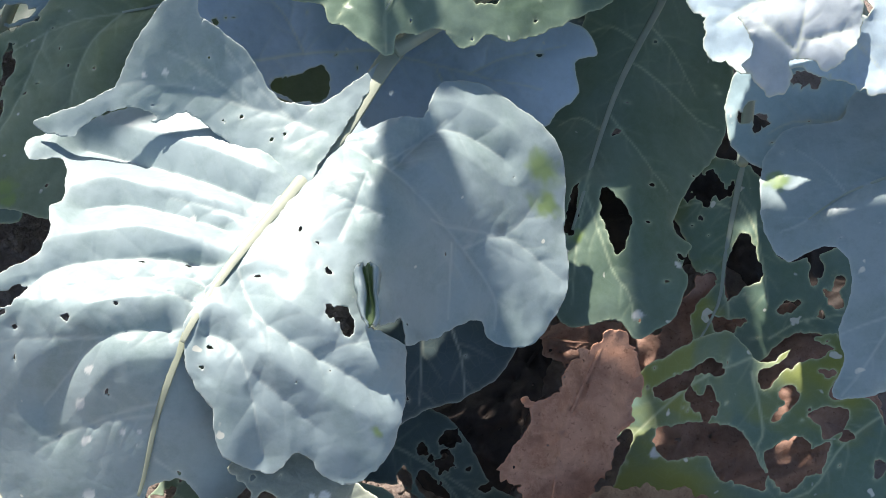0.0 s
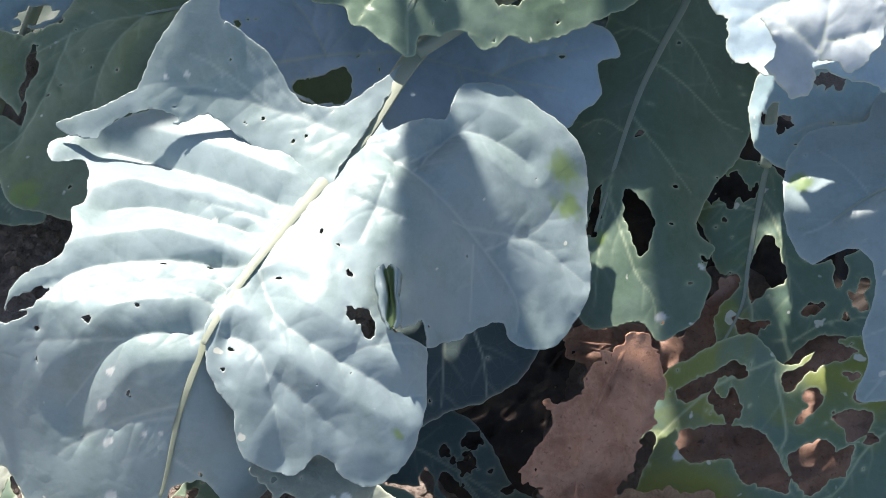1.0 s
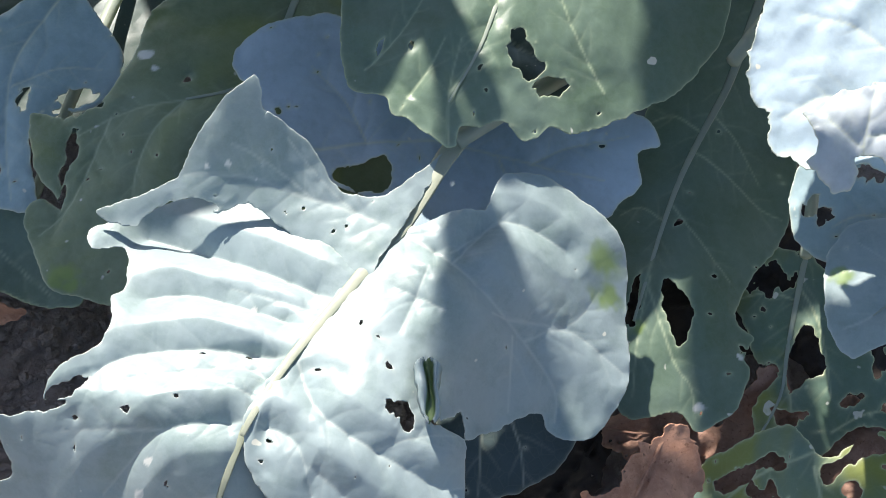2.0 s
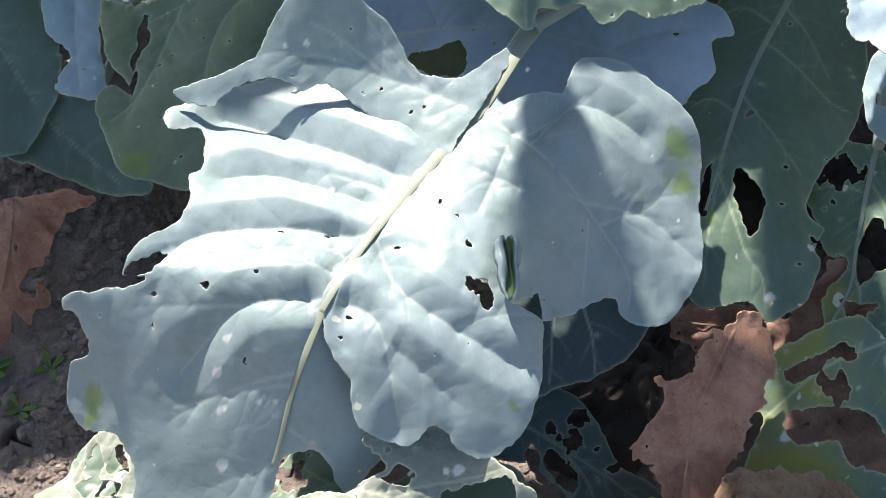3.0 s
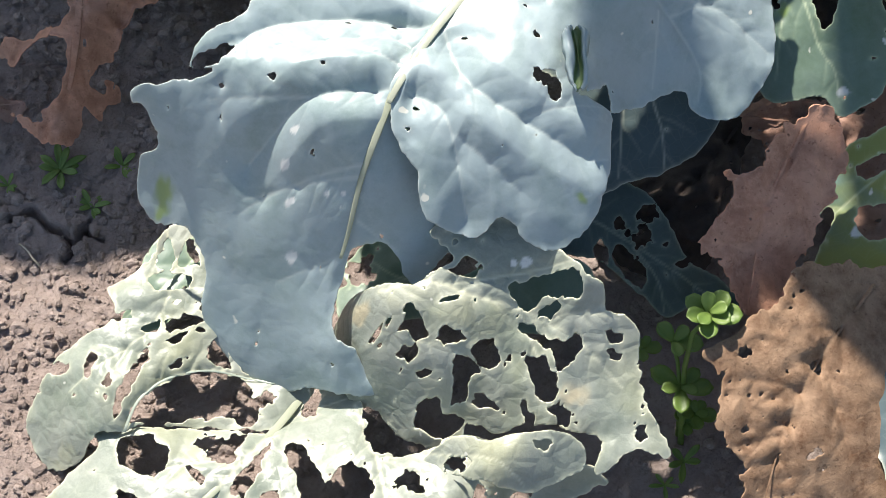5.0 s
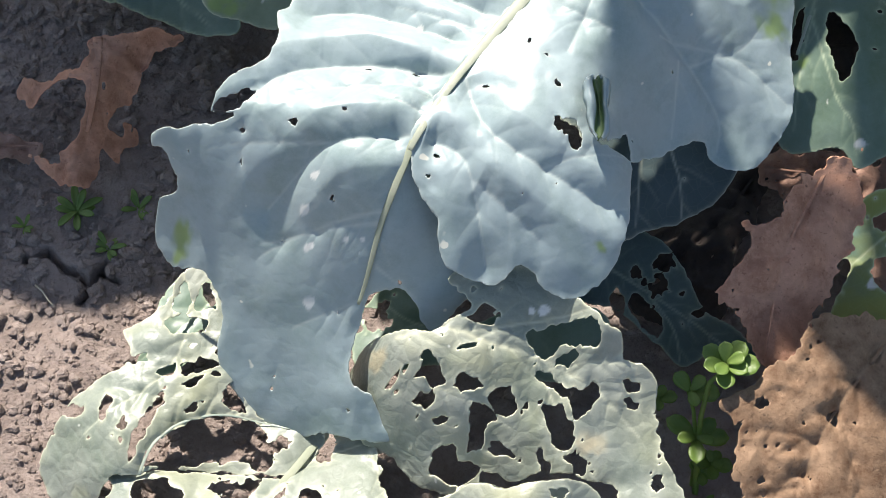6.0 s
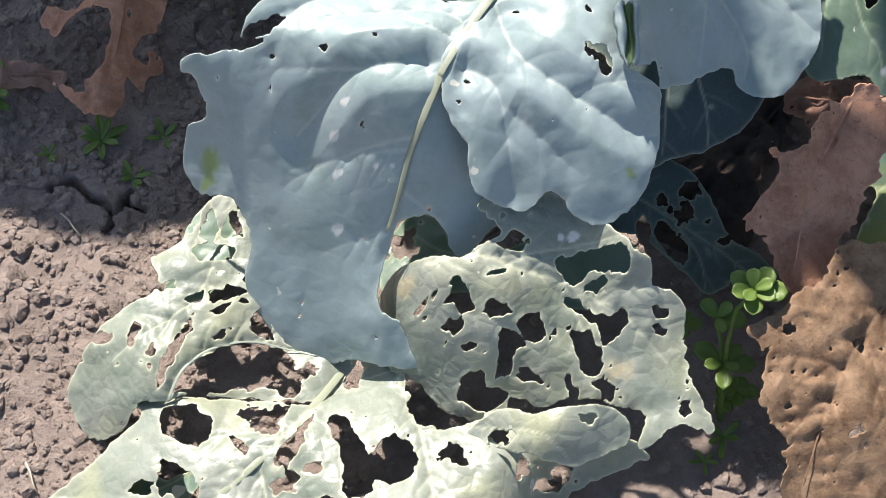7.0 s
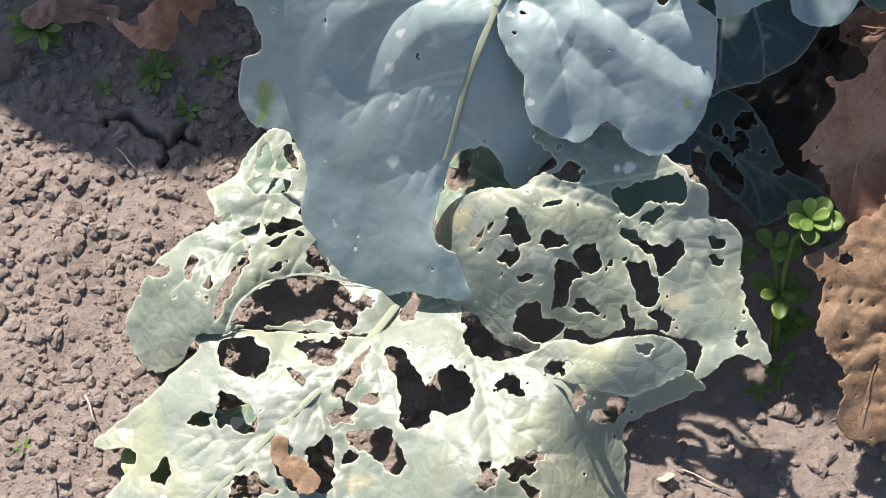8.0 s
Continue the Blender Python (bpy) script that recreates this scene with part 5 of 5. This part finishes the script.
dried(RUSSET, "dark brown dried leaf lying under the chewed leaf",
    outline=[(290, 52), (329, 85), (370, 99), (411, 80), (447, 46), (449, -16), (400, -52), (327, -46), (291, -9)],
    heights=[(290, 52, 33), (370, 99, 50), (447, 46, 50), (400, -52, 28), (309, -34, 28), (362, 24, 47)],
    holes=[(311, -3, 2.3, 1.9, -5), (334, 2, 1.9, 1.5, -5)],
    cuts=[],
    veins=[(2.0, 3.0, 8.0, [(295, 47), (362, 24), (427, 0)]),
           (1.4, 3.0, 6.0, [(362, 24), (347, -28)])],
    rib=(2.3, 0.7, [(295, 47), (362, 24), (427, 0)]), seed=105, nibbles=6)
# Added sheet: makes the holes above it as black as deep shade.
dried(GAP_DARK, "added dark sheet for deep shade under the eaten leaves",
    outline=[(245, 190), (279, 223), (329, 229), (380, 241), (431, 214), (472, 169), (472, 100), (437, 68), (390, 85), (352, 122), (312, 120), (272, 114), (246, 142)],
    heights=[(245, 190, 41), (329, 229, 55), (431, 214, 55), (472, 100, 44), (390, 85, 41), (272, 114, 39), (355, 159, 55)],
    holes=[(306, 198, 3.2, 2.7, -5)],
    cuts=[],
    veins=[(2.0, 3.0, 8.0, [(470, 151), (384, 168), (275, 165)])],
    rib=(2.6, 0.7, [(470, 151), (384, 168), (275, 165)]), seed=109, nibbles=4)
# Added sheet: blackens the soil gap where deep shade lies.
dried(GAP_DARK, "added blackish sheet for deep shade in the soil gap",
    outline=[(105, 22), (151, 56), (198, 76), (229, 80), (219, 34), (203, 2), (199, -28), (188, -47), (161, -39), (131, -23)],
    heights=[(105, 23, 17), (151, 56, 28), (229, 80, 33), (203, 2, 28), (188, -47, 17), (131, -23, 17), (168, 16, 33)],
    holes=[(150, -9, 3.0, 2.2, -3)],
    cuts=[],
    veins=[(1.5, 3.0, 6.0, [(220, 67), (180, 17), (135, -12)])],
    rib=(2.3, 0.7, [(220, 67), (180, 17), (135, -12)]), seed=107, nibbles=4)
dried(WITHERED, "crumpled brown dried leaf on the soil",
    outline=[(183, -57), (182, -48), (198, -28), (195, -6), (203, -8), (217, -4), (231, 15), (261, 42), (278, 13), (255, -36), (241, -63), (230, -88), (211, -91), (200, -79), (197, -67)],
    heights=[(183, -57, 105), (195, -5, 116), (261, 42, 121), (278, 13, 99), (241, -63, 83), (211, -90, 83), (219, -34, 116)],
    holes=[],
    cuts=[],
    veins=[(1.5, 3.0, 8.0, [(246, 27), (222, -26), (211, -87)]),
           (1.0, 2.0, 6.0, [(222, -26), (201, -30)]),
           (1.0, 3.0, 6.0, [(187, -50), (232, -53)])],
    rib=(2.3, 0.7, [(250, 31), (222, -26), (211, -85)]), seed=93, nibbles=10, ragged=3.2, crumple=2.6, curl=4.0, wave=1.6, buckle=3.0)
dried(TAN, "large tan dried leaf, wrinkled and brittle",
    outline=[(224, -89), (205, -102), (181, -122), (192, -140), (184, -162), (204, -183), (203, -205), (208, -220), (224, -223), (246, -223), (322, -228), (345, -130), (330, -62), (251, -60)],
    heights=[(224, -90, 110), (181, -122, 110), (186, -162, 99), (206, -219, 61), (284, -212, 44), (298, -87, 77), (234, -153, 94)],
    holes=[(204, -120, 4.1, 3.6, -27), (251, -123, 4.3, 3.8, 9), (205, -165, 2.5, 1.6, 3), (228, -46, 1.5, 1.4, 8), (250, -177, 4.6, 3.1, 6), (237, -83, 1.5, 1.1, 8), (243, -79, 1.6, 1.4, 9)],
    cuts=[],
    veins=[(2.0, 3.0, 8.0, [(291, -67), (241, -139), (216, -210)]),
           (1.2, 3.0, 6.0, [(241, -139), (205, -135)]),
           (1.2, 3.0, 6.0, [(231, -166), (202, -174)]),
           (1.2, 3.0, 6.0, [(257, -119), (273, -174)])],
    rib=(2.6, 0.7, [(293, -67), (241, -139), (216, -210)]), seed=97, nibbles=40, crumple=1.0, curl=-3.0, ragged=2.6, wave=0.9, buckle=1.0)
dried(WITHERED, "withered brown leaf with curled lobes on soil",
    outline=[(-235, 136), (-236, 126), (-242, 119), (-253, 120), (-269, 124), (-279, 126), (-288, 133), (-295, 129), (-295, 121), (-290, 119), (-287, 112), (-281, 111), (-277, 117), (-269, 121), (-248, 113), (-240, 109), (-238, 102), (-240, 91), (-243, 84), (-246, 79), (-254, 77), (-260, 74), (-261, 67), (-283, 79), (-283, 76), (-272, 67)] + [(-263, 57), (-251, 53), (-241, 53), (-236, 58), (-232, 67), (-232, 74), (-230, 78), (-226, 76), (-222, 75), (-218, 82), (-210, 87), (-208, 93), (-212, 96), (-215, 93), (-214, 91), (-217, 87), (-222, 86), (-226, 88), (-224, 92), (-217, 100), (-210, 105), (-202, 116), (-195, 130), (-189, 135), (-172, 141), (-196, 142), (-214, 139)],
    heights=[(-235, 138, 82), (-173, 141, 78), (-195, 130, 70), (-204, 114, 58), (-229, 111, 80), (-232, 90, 62), (-237, 79, 42), (-258, 74, 30), (-246, 57, 44), (-263, 58, 18), (-241, 55, 18), (-232, 70, 24), (-282, 77, 18), (-209, 93, 26), (-223, 76, 22), (-224, 82, 40), (-269, 122, 46), (-291, 127, 28), (-287, 114, 22)],
    holes=[], cuts=[[(-227, 105), (-225, 109), (-224, 107), (-226, 104)]],
    veins=[(2.0, 3.0, 7.0, [(-234, 91), (-243, 72), (-249, 54)]),
           (1.5, 2.0, 6.0, [(-229, 109), (-250, 117), (-286, 126)]),
           (1.3, 2.0, 6.0, [(-227, 95), (-224, 84), (-211, 92)]),
           (1.3, 2.0, 6.0, [(-225, 120), (-207, 119), (-195, 134)])],
    rib=(7.0, 3.0, [(-230, 137), (-230, 112), (-234, 93), (-238, 82)]), seed=101, nibbles=5, ragged=1.4, crumple=3.5, curl=5.0, wave=2.0, cell=1.0)
dried(RUSSET, "small curled brown leaf scrap on soil",
    outline=[(-329, 94), (-306, 98), (-278, 93), (-289, 80), (-306, 82), (-335, 70), (-347, 84)],
    heights=[(-329, 94, 22), (-278, 93, 14), (-289, 80, 8), (-335, 71, 17)],
    holes=[],
    cuts=[],
    veins=[(1.0, 2.0, 6.0, [(-343, 81), (-306, 89), (-281, 92)])],
    rib=(1.7, 0.7, [(-343, 81), (-306, 89), (-281, 92)]), seed=103)


dried(TAN, "brown dried leaf scrap lying on the eaten leaf",
    outline=[(-151, -232), (-145, -228), (-139, -231), (-140, -237), (-132, -240), (-123, -247), (-120, -257), (-126, -264), (-135, -260), (-142, -250), (-150, -242)],
    heights=[(-151, -232, 61), (-139, -231, 64), (-132, -240, 63), (-120, -257, 59), (-135, -260, 58), (-150, -242, 60)],
    holes=[], cuts=[],
    veins=[(1.0, 1.0, 5.0, [(-147, -232), (-137, -242), (-126, -259)])],
    rib=None, seed=119, crumple=1.5, curl=-1.0, wave=1.0)


# ---- weeds ----
def leaflet(bm, root, way, length, width, droop):
    """A small spoon-shaped leaf with a fold along the middle."""
    way = way.normalized()
    side = way.cross(Vector((0, 0, 1))).normalized()
    rows = []
    for i in range(8):
        s = i / 7
        w = width * (0.16 + 0.84 * math.sin(math.pi * min(1, s * 0.92 + 0.06)) ** 0.8 * (0.35 + 0.65 * s) * 1.35) * (0.12 if i == 7 else 1)
        c = root + way * length * s + Vector((0, 0, length * (0.25 * s - droop * s * s)))
        rows.append([bm.verts.new(c + side * w * k + Vector((0, 0, abs(k) * w * 0.35))) for k in (-1, -0.5, 0, 0.5, 1)])
    for p, q in zip(rows, rows[1:]):
        for k in range(4):
            bm.faces.new((p[k], p[k + 1], q[k + 1], q[k]))


def seedling(at, size, count, seed, label, height=0.3):
    rng = random.Random(seed)
    ob = new("weed_seedling")
    ob.location = [v / 1000 for v in at]
    ob.location.z = -0.001
    tagged(ob, label, "weed", "weed seedlings")
    size = size / 1000
    tube("stalk", WEED, ob, [(0, 0, 0), (0, 0, size * height * 0.5), (0, 0, size * height)], size * 0.05, size * 0.035, sides=6)
    for i in range(count):
        bm = bmesh.new()
        a = i * 2.4 + rng.uniform(-0.3, 0.3)
        leaflet(bm, Vector((0, 0, size * height * rng.uniform(0.6, 1.0))), Vector((math.cos(a), math.sin(a), rng.uniform(0.0, 0.5))), size * rng.uniform(0.6, 1.0), size * 0.135, rng.uniform(0.1, 0.35))
        me = bpy.data.meshes.new("leaf")
        bm.to_mesh(me)
        bm.free()
        linked("leaf", me, WEED, ob).modifiers.new("thickness", "SOLIDIFY").thickness = 0.0004
    return ob


seedling((-332, 75, 11), 27, 13, 1, "bright green weed seedling rosette on soil", 0.5)
seedling((-250, 44, 7), 21, 9, 2, "small green weed seedling on shaded soil")
seedling((-207, 48, 7), 16, 7, 3, "small green weed seedling on shaded soil")
seedling((-286, 33, 4), 10, 6, 4, "tiny green weed seedling on soil")
seedling((-226, 17, 4), 15, 7, 5, "small dull green weed seedling on soil")
seedling((-320, -223, 4), 9, 5, 6, "tiny yellow-green weed seedling on sunlit soil")
seedling((177, -162, 7), 18, 5, 7, "pale green weed seedling beside dry leaf")
seedling((164, -178, 6), 11, 5, 8, "tiny pale weed seedling on soil")


STALK_A = [(176, -150, -3), (173, -136, 40), (171, -120, 75), (174, -105, 98), (183, -99, 108)]
STALK_B = [(174, -143, 0), (171, -131, 50), (167, -115, 72), (163, -105, 80)]
WHORLS = [((182, -99, 110), 9, 0.021, 0.0072, 0.25), ((164, -106, 82), 4, 0.018, 0.0065, 0.2), ((170, -129, 56), 6, 0.023, 0.0068, 0.15), ((181, -140, 36), 7, 0.014, 0.005, 0.2), ((149, -94, 30), 5, 0.013, 0.0045, 0.2), ((177, -142, 22), 4, 0.012, 0.0045, 0.1)]


def tall_weed():
    """Two juicy stalks, each with whorls of round leaves."""
    ob = new("leafy_weed")
    tagged(ob, "bright green leafy weed with round leaves", "weed")
    rng = random.Random(12)

    def stalk(points, r0, r1):
        tube("stalk", WEED, ob, [Vector(p) / 1000 for p in points], r0, r1, sides=8)

    def whorl(at, count, long, wide, tilt):
        for i in range(count):
            ang = i * 2.4 + rng.uniform(-0.2, 0.2)
            bm = bmesh.new()
            size = (1 - 0.5 * i / count) * rng.uniform(0.9, 1.1)
            leaflet(bm, Vector(at) / 1000 + Vector((0, 0, 0.0012 * i)), Vector((math.cos(ang), math.sin(ang), tilt + 0.05 * i)), long * size, wide * size, 0.2)
            me = bpy.data.meshes.new("leaf")
            bm.to_mesh(me)
            bm.free()
            linked("leaf", me, WEED, ob).modifiers.new("thickness", "SOLIDIFY").thickness = 0.0004

    stalk(STALK_A, 0.0022, 0.0014)
    stalk(STALK_B, 0.0018, 0.0010)
    for at, count, long, wide, tilt in WHORLS:
        whorl(at, count, long, wide, tilt)


tall_weed()
